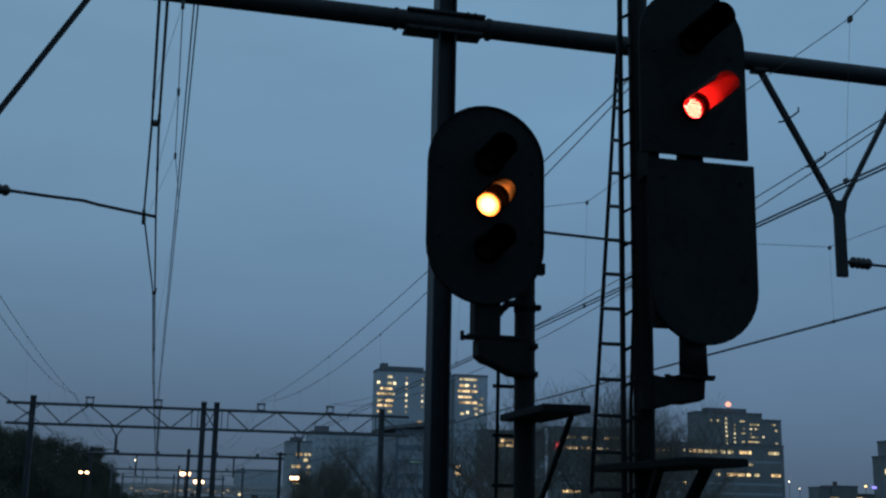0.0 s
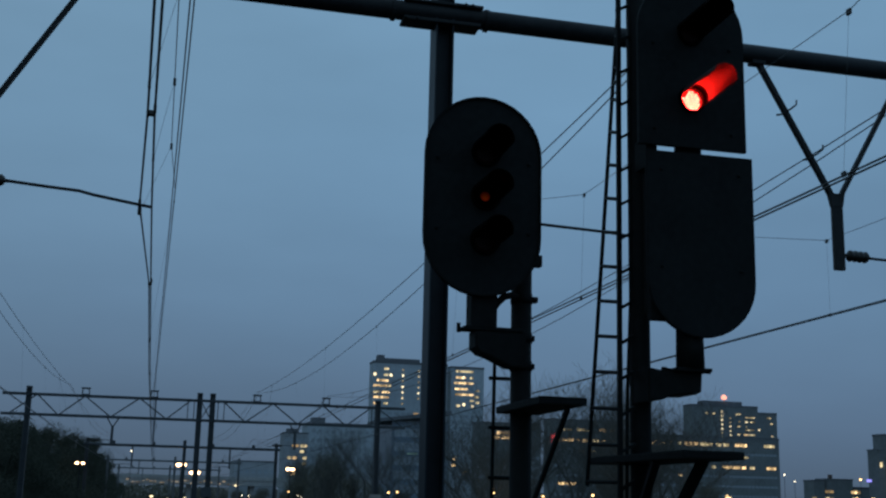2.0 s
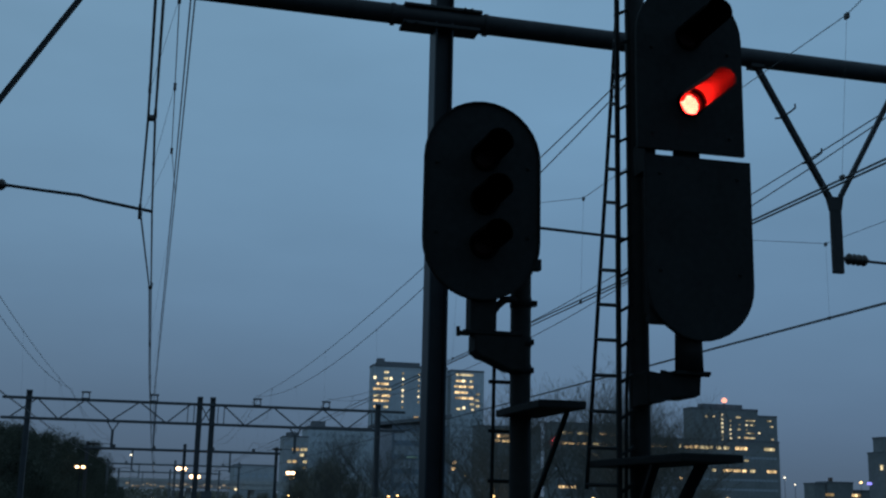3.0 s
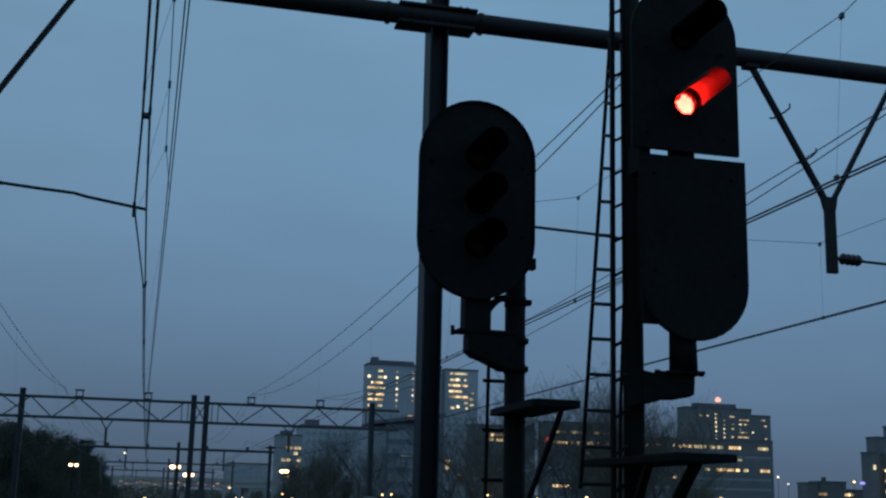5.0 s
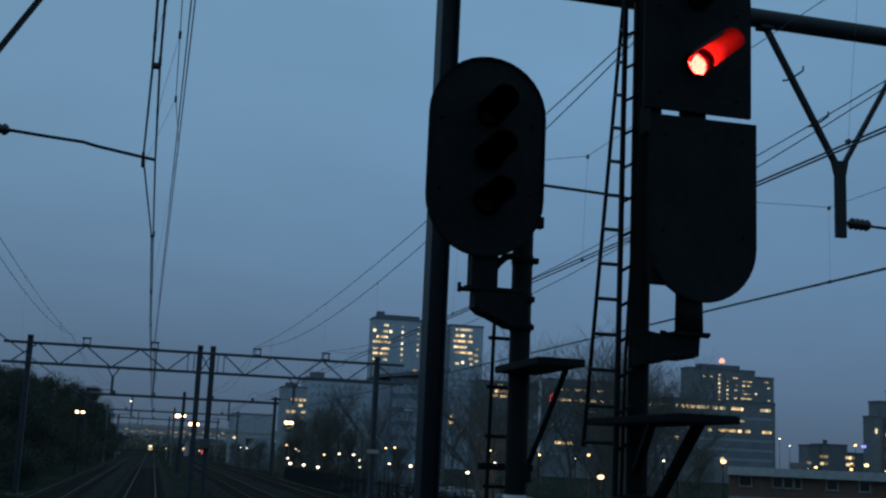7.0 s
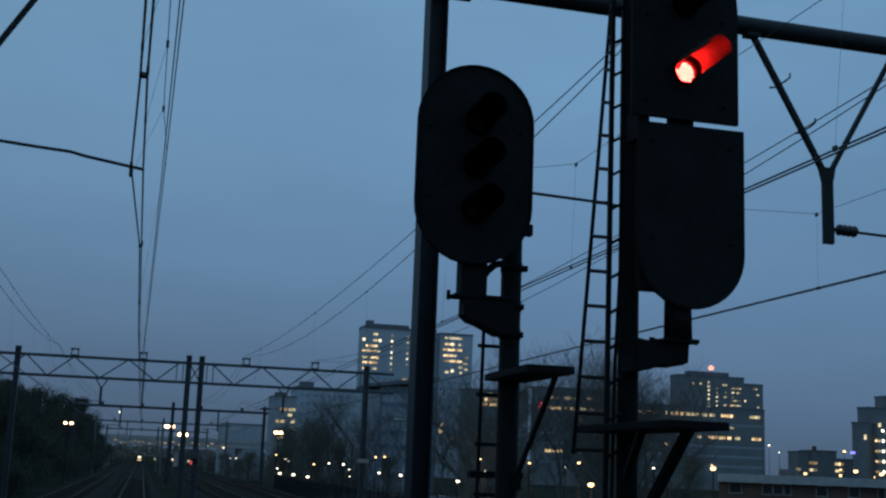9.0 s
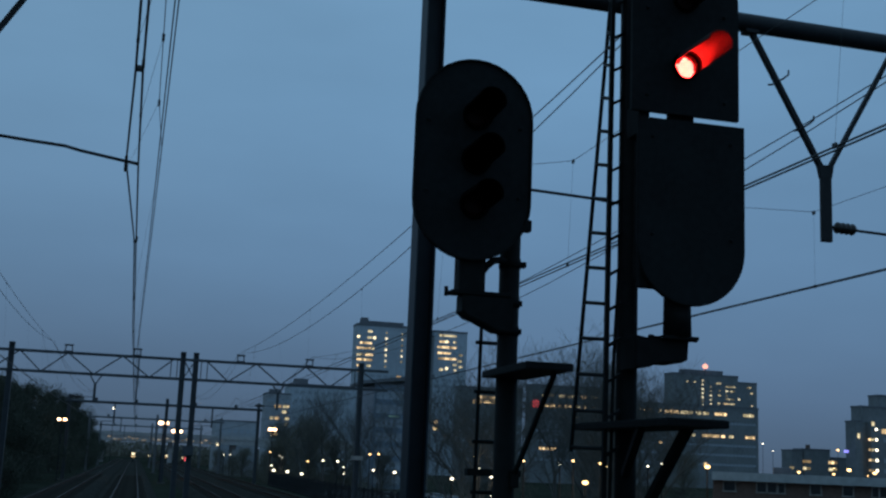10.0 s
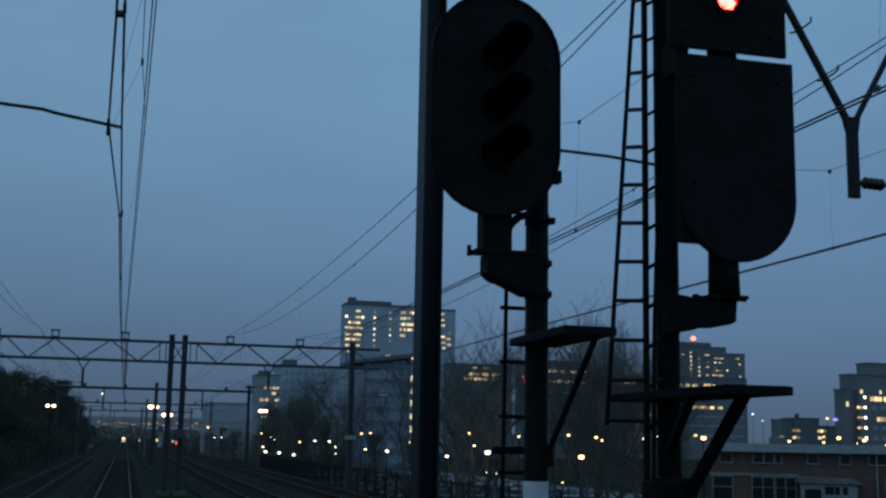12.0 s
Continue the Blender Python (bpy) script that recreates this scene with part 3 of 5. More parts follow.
overhead_line(-4.6, ((-4.6, -4.4, -4.8, -4.4, -4.8, -4.4), (-4.55, -4.35, -4.75, -4.35, -4.75, -4.35)),
              (((-4.3, -4.4, -5.1, -4.8, -4.8, -4.8), 0.45), ((-4.3, -4.4, -5.0, -4.8, -4.8, -4.8), 1.0)), (-4.45, 6.7, (-3.2, 3.7), 9.0),
              "dark overhead wires above the outer track")
overhead_line(6.1, ((5.72, 5.65, 5.6, 5.7, 5.6, 5.7), (5.77, 5.72, 6.0, 5.8, 5.7, 5.8)),
              (((5.95, 5.842, 5.35, 5.7, 6.0, 6.0), 0.62), ((6.0, 5.88, 5.5, 5.7, 6.0, 6.0), 1.2)), (5.79, 7.07, (-3.15, 3.75), 9.0),
              "dark overhead wires with droppers beside the signals")
overhead_line(10.4, ((9.72, 9.68, 9.6, 9.6, 9.5, 9.6), (9.84, 9.75, 9.65, 9.65, 9.55, 9.65)),
              (((9.85, 9.93, 9.55, 9.7, 10.0, 10.0), 1.0), ((9.9, 9.97, 9.55, 9.7, 10.0, 10.0), 1.48)), (9.74, 6.67, (-3.3, 3.75), 9.2),
              "dark overhead wires above the outermost track")


# ---- signals ----
def signal_hood(parent, x, y, z, r=0.105, length=0.36, taper=0.06, unlit_base=0.19, paint=None):
    """A half-round hood over a lens, open below, that reaches towards the train and narrows a little to its mouth."""
    n = 24
    hood = None
    # the hood's base is coloured near-black where the beam leaves it unlit
    for name, ya, yb, material in (("hood", y - unlit_base, y - length, paint or HOOD), ("unlit_hood_base", y, y - unlit_base, UNLIT_BLACK)):
        bm = bmesh.new()
        rings = []
        for k in range(5):
            yy = ya + (yb - ya) * k / 4
            rr = r * (1 - taper * (y - yy) / length)
            rings.append([[bm.verts.new((x + s * math.cos(radians(-16 + 184 * j / n)), yy, z + s * math.sin(radians(-16 + 184 * j / n)))) for j in range(n + 1)]
                          for s in (rr, rr - 0.006)])
        for (o0, i0), (o1, i1) in zip(rings, rings[1:]):
            for j in range(n):
                bm.faces.new((o0[j], o0[j + 1], o1[j + 1], o1[j]))
                bm.faces.new((i0[j + 1], i0[j], i1[j], i1[j + 1]))
            for j in (0, n):
                bm.faces.new((o0[j], o1[j], i1[j], i0[j]))
        for o, i in (rings[0], rings[-1]):
            for j in range(n):
                bm.faces.new((o[j], o[j + 1], i[j + 1], i[j]))
        bmesh.ops.recalc_face_normals(bm, faces=bm.faces[:])
        ob = part(name, bm, material, parent, "half-round lens hood" if hood is None else "hood base coloured near-black to look unlit")
        hood = hood or ob
    return hood


def lens_ring(parent, x, y, z, r):
    return part("lens_ring", lathe([(0, r + 0.018), (0.03, r + 0.018), (0.03, r + 0.004), (0.0, r + 0.004)], (x, y, z), (0, -1, 0), 28, False), UNLIT_BLACK, parent)


def dark_lens(parent, x, y, z, r):
    part("lens", lathe([(0, r), (0.004, r), (0.012, r * 0.7), (0.016, 0.004)], (x, y, z), (0, -1, 0), 28), DULLLENS, parent, "unlit dark glass lens", True)


def bolt_row(parent, pts, r=0.012):
    for p in pts:
        part("bolt", lathe([(0, r), (0.012, r), (0.016, r * 0.6)], p, (0, -1, 0), 8), MATT, parent)


def amber_signal():
    px, py = 2.405, 8.7
    root = thing("railway_signal", (px, py, -0.6), "black oval three-lens railway signal on a steel post", "railway signal", "signals beside the track")
    part("post", tube((px, py, -0.6), (px, py, 4.62), 0.0735, n=24), BLACK, root, "", True)
    part("post_sleeve", tube((px, py, -0.6), (px, py, 2.39), 0.08, n=24), SLEEVE, root, "pale grey painted lower post", True)
    cx, by = 2.028, 8.4
    r, z0, z1 = 0.419, 3.99, 5.415
    outline = arc(cx, z1 - r, r, 0, 180) + arc(cx, z0 + r, r, 180, 360)
    lens_z = (5.015, 4.70, 4.385)
    lx, lr = 2.045, 0.088
    board = part("backing_board", plate_with_holes(outline, [(lx, z, lr) for z in lens_z], by, by + 0.02), MATT, root, "matt black oval backing board")
    inner = arc(cx, z1 - r, r - 0.012, 0, 180) + arc(cx, z0 + r, r - 0.012, 180, 360)
    bm = bmesh.new()
    rim = [[bm.verts.new((x, yy, z)) for x, z in lp] for lp, yy in ((outline, by + 0.035), (outline, by - 0.018), (inner, by - 0.018), (inner, by + 0.001))]
    for a, b in zip(rim, rim[1:]):
        for k in range(len(a)):
            bm.faces.new((a[k], a[(k + 1) % len(a)], b[(k + 1) % len(b)], b[k]))
    part("rim", bm, BLACK, board, "folded edge of the board")
    housing = part("housing", box(cx - 0.2, cx + 0.24, by + 0.13, by + 0.3, 4.12, 5.28, 0.03), BLACK, root)
    for z in lens_z:
        if z == 4.70:
            continue
        part("lens_tube", lathe([(0, lr + 0.03), (0.1, lr + 0.03), (0.1, lr + 0.002), (0.0, lr + 0.002)], (lx, by + 0.15, z), (0, -1, 0), 24, False), BLACK, housing)
        dark_lens(housing, lx, by + 0.012, z, lr - 0.003)
    for z in lens_z:
        lens_ring(board, lx, by - 0.001, z, lr)
        signal_hood(board, lx, by - 0.002, z)
    # an added sliding filter and mask imitate the lit lamp's fading
    lamp = part("amber_lamp", lathe([(0, 0.087), (0.012, 0.087), (0.022, 0.05), (0.026, 0.004)], (lx + 0.008, by + 0.064, 4.708), (0, -1, 0), 32), AMBER, root, "glowing amber lamp lens")
    lamp.data.transform(Matrix.Translation(-Vector((lx + 0.008 - px, by + 0.05 - py, 5.308))))
    lamp.location = (lx + 0.008 - px, by + 0.05 - py, 5.308)
    bm = bmesh.new()
    slide_mesh_low, slide_mesh_high = -0.1, 0.66
    vs = [bm.verts.new(v) for v in ((-0.12, 0, slide_mesh_low), (0.12, 0, slide_mesh_low), (0.12, 0, slide_mesh_high), (-0.12, 0, slide_mesh_high))]
    bm.faces.new(vs)
    slide = new("fade_slide", mesh_of("fade_slide", bm, FADE))
    slide.parent = root
    slide.location = (lx - px, by + 0.028 - py, 5.30)
    mask = new("fade_mask", mesh_of("fade_mask", plate_with_holes([(0.12, -0.12), (0.12, 0.12), (-0.12, 0.12), (-0.12, -0.12)], [(0.0, 0.0, 0.035)], 0, 0.003), UNLIT_BLACK))
    mask.parent = root
    mask.location = (lx + 0.006 - px, by + 0.032 - py, 5.306)
    slide["label"] = "added sliding filter that fades the amber lamp"
    bolt_row(board, [(cx + dx, by, z) for dx in (-0.33, 0.33) for z in (4.45, 4.95)])
    part("hinge_block", box(2.405, 2.46, by - 0.01, by + 0.06, 4.225, 4.305, 0.006), BLACK, root)
    part("neck", box(1.965, 2.152, 8.43, 8.58, 3.77, 4.06, 0.012), BLACK, root)
    part("flange", box(1.92, 2.34, 8.43, 8.58, 3.765, 3.79, 0.004), BLACK, root)
    part("flange_bolt", tube((1.895, 8.5, 3.75), (1.895, 8.5, 3.815), 0.014, n=8), BLACK, root)
    part("flange_bolt", tube((1.895, 8.5, 3.778), (1.95, 8.5, 3.778), 0.01, n=8), BLACK, root)
    part("bracket", prism([(2.0, 3.765), (2.0, 3.65), (2.045, 3.61), (2.1, 3.595), (2.2, 3.55), (2.25, 3.525), (2.36, 3.52), (2.36, 3.765)], 8.44, 8.62, 0.008), BLACK, root, "cast bracket between post and signal head")
    part("conduit", chain([(2.15, 8.55, 3.93), (2.19, 8.56, 3.985), (2.24, 8.57, 4.03), (2.29, 8.6, 4.045), (2.37, 8.66, 4.045)], 0.026, 10), BLACK, root, "bent cable conduit", True)
    for z in (4.04, 3.76, 3.56):
        w = 0.035 if z > 4 else 0.012
        cl = part("post_clamp", tube((px, py, z - 0.035), (px, py, z + 0.035), 0.079, n=20), BLACK, root, "", True)
        part("clamp_bolt", box(px + 0.07, px + 0.082 + w, py - 0.03, py + 0.03, z - 0.02, z + 0.02, 0.005), BLACK, cl)
    # the small platform on its brace
    plat = part("platform", box(2.25, 2.567, 7.8, 8.78, 3.228, 3.276, 0.006), BLACK, root, "small steel grating platform")
    for k in range(13):
        part("grating_bar", box(2.255, 2.562, 7.83 + 0.072 * k, 7.84 + 0.072 * k, 3.27, 3.28), BLACK, plat)
    part("brace", bar((2.46, 7.86, 3.215), (2.46, 8.66, 2.54), 0.028, 0.026), BLACK, root)
    part("brace_foot", box(2.43, 2.49, 8.6, 8.74, 2.48, 2.6, 0.01), BLACK, root)
    part("ladder_stile", bar((2.3, 9.0, 3.75), (2.255, 9.0, -0.5), 0.02, 0.022), BLACK, root)
    part("ladder_stile", bar((2.57, 9.0, 3.3), (2.57, 9.0, -0.5), 0.02, 0.022), BLACK, root)
    for k in range(11):
        z = 3.5 - 0.355 * k
        part("ladder_rung", tube((2.26, 9.0, z), (2.57, 9.0, z), 0.014, n=8), BLACK, root)
    part("ladder_bracket", box(2.22, 2.62, 8.96, 9.04, 2.55, 2.6, 0.005), BLACK, root)
    return slide, mask


def red_signal():
    px, py = 3.265, 8.6
    root = thing("railway_signal", (px, py, -0.6), "tall black double-board railway signal showing a red light", "railway signal", "signals beside the track")
    part("post", tube((px, py, -0.6), (px, py, 6.7), 0.075, n=24), BLACK, root, "", True)
    by = 8.2
    cx, r = 3.525, 0.415
    lx, lz, lr = 3.517, 5.487, 0.081
    out = [(cx - r, 5.13), (cx + r, 5.13)] + arc(cx, 6.01, r, 0, 180)
    up = part("upper_board", plate_with_holes(out, [(lx, lz, lr)], by, by + 0.035), MATT, root, "matt black round-topped backing board")
    c2 = 3.573
    out = [(c2 + 0.412, 5.088), (c2 - 0.412, 5.088)] + arc(c2, 4.175, 0.412, 180, 360)
    low = part("lower_board", prism(out, by, by + 0.035, 0.006), MATT, root, "matt black round-bottomed backing board")
    part("corner_box", box(3.195, 3.34, by + 0.036, by + 0.1, 3.875, 4.3, 0.008), BLACK, root)
    part("upper_housing", box(3.25, 3.8, by + 0.036, by + 0.3, 5.31, 6.25, 0.03), BLACK, root)
    part("lower_housing", box(3.25, 3.9, by + 0.036, by + 0.3, 3.95, 5.0, 0.03), BLACK, root)
    part("link_plate", box(3.418, 3.612, by + 0.05, by + 0.1, 4.98, 5.2, 0.008), BLACK, root)
    part("link_strap", box(3.18, 3.262, by + 0.04, by + 0.25, 4.98, 5.2), BLACK, root)
    lens_ring(up, lx, by - 0.001, lz, lr)
    lens = part("red_lens", lathe([(0, lr - 0.004), (0.006, lr - 0.004)], (lx, by + 0.034, lz), (0, -1, 0), 36), REDLENS, up, "red lens crowded with small bright diodes")
    me = mesh_of("diode", lathe([(0, 0.0047), (0.002, 0.0044), (0.004, 0.0026)], (0, 0, 0), (0, -1, 0), 6), DIODE)
    step = 0.0205
    for i in range(-5, 6):
        for j in range(-5, 6):
            x, z = step * (j + 0.5 * (i % 2)), step * 0.87 * i
            if x * x + z * z < (lr - 0.006) ** 2 and -0.766 * x + 0.643 * z < 0.66 * lr:
                shared("diode", me, lens, (lx + x - px, by + 0.027 - py, lz + z + 0.6))
    signal_hood(up, lx, by - 0.002, lz, 0.105, 0.54, 0.12, 0.075, REDHOOD)
    for z in (6.0,):
        lens_ring(up, lx, by - 0.001, z, lr)
        signal_hood(up, lx, by - 0.002, z, 0.105, 0.5)
        dark_lens(up, lx, by - 0.004, z, lr)
    bolt_row(up, [(cx + dx, by, z) for dx in (-0.3, 0.3) for z in (5.25, 5.9)])
    bolt_row(low, [(c2 + dx, by, z) for dx in (-0.3, 0.3) for z in (4.25, 4.95)])
    part("neck", tube((3.527, 8.33, 3.56), (3.525, 8.33, 3.86), 0.1, 0.094, n=24), BLACK, root, "", True)
    part("flange", box(3.39, 3.655, 8.25, 8.45, 3.535, 3.56, 0.004), BLACK, root)
    for x in (3.335, 3.665):
        part("flange_bolt", tube((x - 0.012, 8.35, 3.55), (x + 0.022, 8.35, 3.55), 0.018, n=8), BLACK, root)
        part("flange_bolt", tube((min(x, 3.505), 8.35, 3.55), (max(x, 3.505), 8.35, 3.55), 0.01, n=8), BLACK, root)
    part("bracket", prism([(3.2, 3.325), (3.3, 3.335), (3.38, 3.365), (3.46, 3.377), (3.555, 3.38), (3.596, 3.4), (3.605, 3.54), (3.42, 3.535), (3.3, 3.54), (3.2, 3.555)], 8.3, 8.6, 0.01), BLACK, root, "cast bracket between post and signal head")
    plat = part("platform", box(3.05, 3.46, 7.45, 9.05, 2.906, 2.955, 0.006), BLACK, root, "long steel grating platform")
    for k in range(21):
        part("grating_bar", box(3.055, 3.455, 7.48 + 0.074 * k, 7.49 + 0.074 * k, 2.949, 2.959), BLACK, plat)
    part("brace", bar((3.375, 7.84, 2.92), (3.345, 8.56, 2.27), 0.065, 0.05), BLACK, root)
    part("brace", bar((3.085, 7.93, 2.91), (3.22, 8.5, 2.6), 0.05, 0.05), BLACK, root)
    part("cable_box", box(3.12, 3.4, 8.47, 8.73, 1.5, 2.43, 0.04), BLACK, root, "black cable box on the post")
    part("post_foot", lathe([(0, 0.13), (2.75, 0.13), (2.95, 0.085), (3.0, 0.075)], (px, py, -0.6), (0, 0, 1), 20), BLACK, root, "thicker lower post", True)
    # the ladder stands nearly edge-on beside the post, its far stile leaning
    part("ladder_stile", bar((3.326, 9.06, 6.8), (3.032, 9.06, 2.75), 0.02, 0.025), BLACK, root)
    part("ladder_stile", bar((3.0925, 8.52, 7.0), (3.0725, 8.52, 2.41), 0.034, 0.03), BLACK, root)
    part("ladder_stile", chain([(3.195, 8.53, 7.0), (3.172, 8.53, 4.127), (3.137, 8.53, 3.364), (3.123, 8.53, 2.41)], 0.0135, 8), BLACK, root)
    part("ladder_link", bar((3.26, 9.06, 5.885), (3.089, 8.52, 5.7), 0.02, 0.02), BLACK, root)
    for k in range(16):
        z = 6.56 - 0.2525 * k
        zb = 2.62 + (z - 2.62) * 1.069
        if zb < 6.7:
            part("ladder_rung", tube((3.032 + 0.0727 * (zb - 2.75), 9.06, zb), (3.085, 8.52, z), 0.014, n=8), BLACK, root)
        part("ladder_bracket", bar((3.075, 8.52, z - 0.052), (3.19, 8.53, z + 0.016), 0.034, 0.02), BLACK, root)


AMBER_TRAVEL = ((0.0, 0.0), (0.6, 0.0), (0.7, -0.1), (0.8, -0.135), (0.9, -0.148), (1.0, -0.16), (1.2, -0.192), (1.4, -0.225), (1.6, -0.249),
                (1.8, -0.298), (2.0, -0.333), (2.4, -0.41), (3.0, -0.55), (12.0, -0.55))
AMBER = glow_radial("amber_lens_glow", ((0.0, (72, 22, 3.8)), (0.2, (68, 18, 2.8)), (0.26, (63, 14, 1.6)), (0.34, (53, 6, 0.4)), (0.42, (10, 4.2, 1.3)), (0.62, (7, 2.5, 0.6)), (0.86, (4.2, 1.1, 0.16)), (1.0, (2.4, 0.36, 0.03))), 0.087)
FADE = fade_filter("graded_fade_filter", 0.1, 0.52)
REDLENS = glow("red_lens_glow", (1.0, 0.012, 0.008), 1.6)
DIODE = glow("red_diode_glow", (1.0, 0.0112, 0.007), 420.0)
amber_slide, amber_mask = amber_signal()
red_signal()


# ---- the town beside the line ----
BASE_Z = -3.5


def windows(parent, y, xs, zs, w, h, pick, face="front", x_face=0.0):
    """Panes with frames in a grid on a facade; pick(i, j) chooses the pane: 0 dark, 1 warm, 2 pale, None for no window."""
    off = parent.location
    def pane(bm_w, material):
        bm = box(-bm_w / 2, bm_w / 2, -0.06, 0.06, -h / 2, h / 2) if face == "front" else box(-0.06, 0.06, -bm_w / 2, bm_w / 2, -h / 2, h / 2)
        return mesh_of("window", bm, material)
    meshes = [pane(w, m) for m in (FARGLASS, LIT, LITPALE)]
    for j, z in enumerate(zs):
        for i, x in enumerate(xs):
            k = pick(i, j)
            if k is None:
                continue
            at = (x - off.x, y - off.y, z - off.z) if face == "front" else (x_face - off.x, x - off.y, z - off.z)
            shared("window", meshes[k], parent, at)


def span(a, b, n):
    return [a + (b - a) * (k + 0.5) / n for k in range(n)]


def block(root, x0, x1, y, depth, z1, wall, parapet=0.5):
    part("wall", box(x0, x1, y, y + depth, BASE_Z - 1, z1), wall, root)
    part("roof", box(x0 - 0.15, x1 + 0.15, y - 0.15, y + depth + 0.15, z1, z1 + parapet), ROOFING, root)


def lit_row(root, y, z, h, runs, pane=1.25):
    """Lit panes side by side: runs of (x from, x to, glass)."""
    off, h = root.location, h * 0.85
    for a, b, glass in runs:
        n = max(1, round((b - a) / pane))
        w = (b - a) / n
        me = mesh_of("window", box(-w / 2 + 0.09, w / 2 - 0.09, -0.09, 0.03, -h / 2, h / 2), glass)
        for k in range(n):
            shared("window", me, root, (a + w * (k + 0.5) - off.x, y - off.y, z - off.z))


def ledges(root, x0, x1, y, zs, wall):
    for z in zs:
        part("ledge", box(x0, x1, y - 0.12, y, z - 0.12, z + 0.12), wall, root)


def tower_block():
    rng = random.Random(4)
    y = 600
    root = thing("tower_block", (104, y, BASE_Z), "tall grey office tower with lit windows in bands", "office tower", "town buildings")
    block(root, 106, 145.5, y, 11, 71.6, WALL_A, 1.2)
    block(root, 148, 166.3, y + 3, 10, 71.2, WALL_A, 1.0)
    part("stair_core", box(145.5, 148, y + 2, y + 10, BASE_Z, 69), WALL_B, root)
    part("roof_plant", box(108.5, 131, y + 2, y + 9, 72.8, 74.6), ROOFING, root)
    part("lift_house", box(108.7, 112.2, y + 2.5, y + 8, 74.6, 76.2), ROOFING, root)
    zs = [50.4 + 3.15 * k for k in range(7)]
    for z, runs in ((47.9, ((107.4, 109.4, LITPALE),)), (50.9, ((106.6, 108, LIT), (108.3, 110.2, LITPALE), (111.8, 114.2, LITPALE))), (54.0, ((106.5, 111.6, LIT), (111.8, 114.6, LIT))),
                    (56.6, ((106.4, 110.1, LITPALE), (110.8, 115, LIT))), (60.0, ((106.2, 113.9, LIT), (114.2, 115.6, LITPALE))), (62.7, ((107.9, 114.2, LIT),)), (65.6, ((111.6, 114, LITPALE),)), (68.8, ((111.7, 114.2, LITPALE),))):
        lit_row(root, y, z, 1.25, runs)
    for k in range(7):
        lit_row(root, y, 51.0 + 2.93 * k, 1.35, ((121.2, 122.3, LITSTAIR),))
        if k < 6:
            lit_row(root, y, 54.0 + 2.87 * k, 1.2, ((129.7, 130.7, LITPALE if k in (0, 3, 5) else LITSTAIR),))
    for z, runs in ((69.1, ((135.6, 138.5, LITSTAIR), (140.4, 144.3, LIT))), (66.0, ((135.3, 138.6, LITPALE), (139, 141, LITPALE))), (62.9, ((135.2, 138.8, LITSTAIR), (139.2, 144.2, LIT))), (60.1, ((135.2, 138.6, LIT), (139.4, 144.3, LIT))), (57.0, ((135.4, 138.2, LITSTAIR),))):
        lit_row(root, y, z, 1.45, runs)
    for z, runs in ((69.6, ((151, 160.4, LITPALE),)), (66.3, ((151, 156.6, LIT), (158.6, 160.5, LITPALE))), (63.4, ((150, 160.5, LIT),)), (60.3, ((150.4, 157.5, LIT),)), (59.6, ((161.9, 164, LITPALE),)), (57.4, ((150.6, 160.6, LIT),)), (56.4, ((161.2, 163.8, LITPALE),)),
                    (54.3, ((158.8, 161, LITPALE),)), (53.4, ((161.9, 164, LITPALE),)), (51.5, ((151.5, 153.6, LITPALE), (159.4, 161, LITSTAIR)))):
        lit_row(root, y + 3, z, 1.25, runs)
    low = [8 + 3.15 * k for k in range(13)]
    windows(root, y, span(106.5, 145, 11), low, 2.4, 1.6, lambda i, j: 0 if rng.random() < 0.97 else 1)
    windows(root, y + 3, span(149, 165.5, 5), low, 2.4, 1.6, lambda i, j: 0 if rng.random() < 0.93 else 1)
    for x, yy, z in ((106.9, y, 65.8), (115.4, y, 65.6), (155.0, y + 3, 66.4), (155.5, y + 3, 52.2)):
        part("bright_window", box(x - 0.65, x + 0.65, yy - 0.12, yy - 0.07, z - 0.65, z + 0.65), LITBRIGHT, root)
    ledges(root, 106, 145.5, y, [z + 1.4 for z in zs], WALL_A)


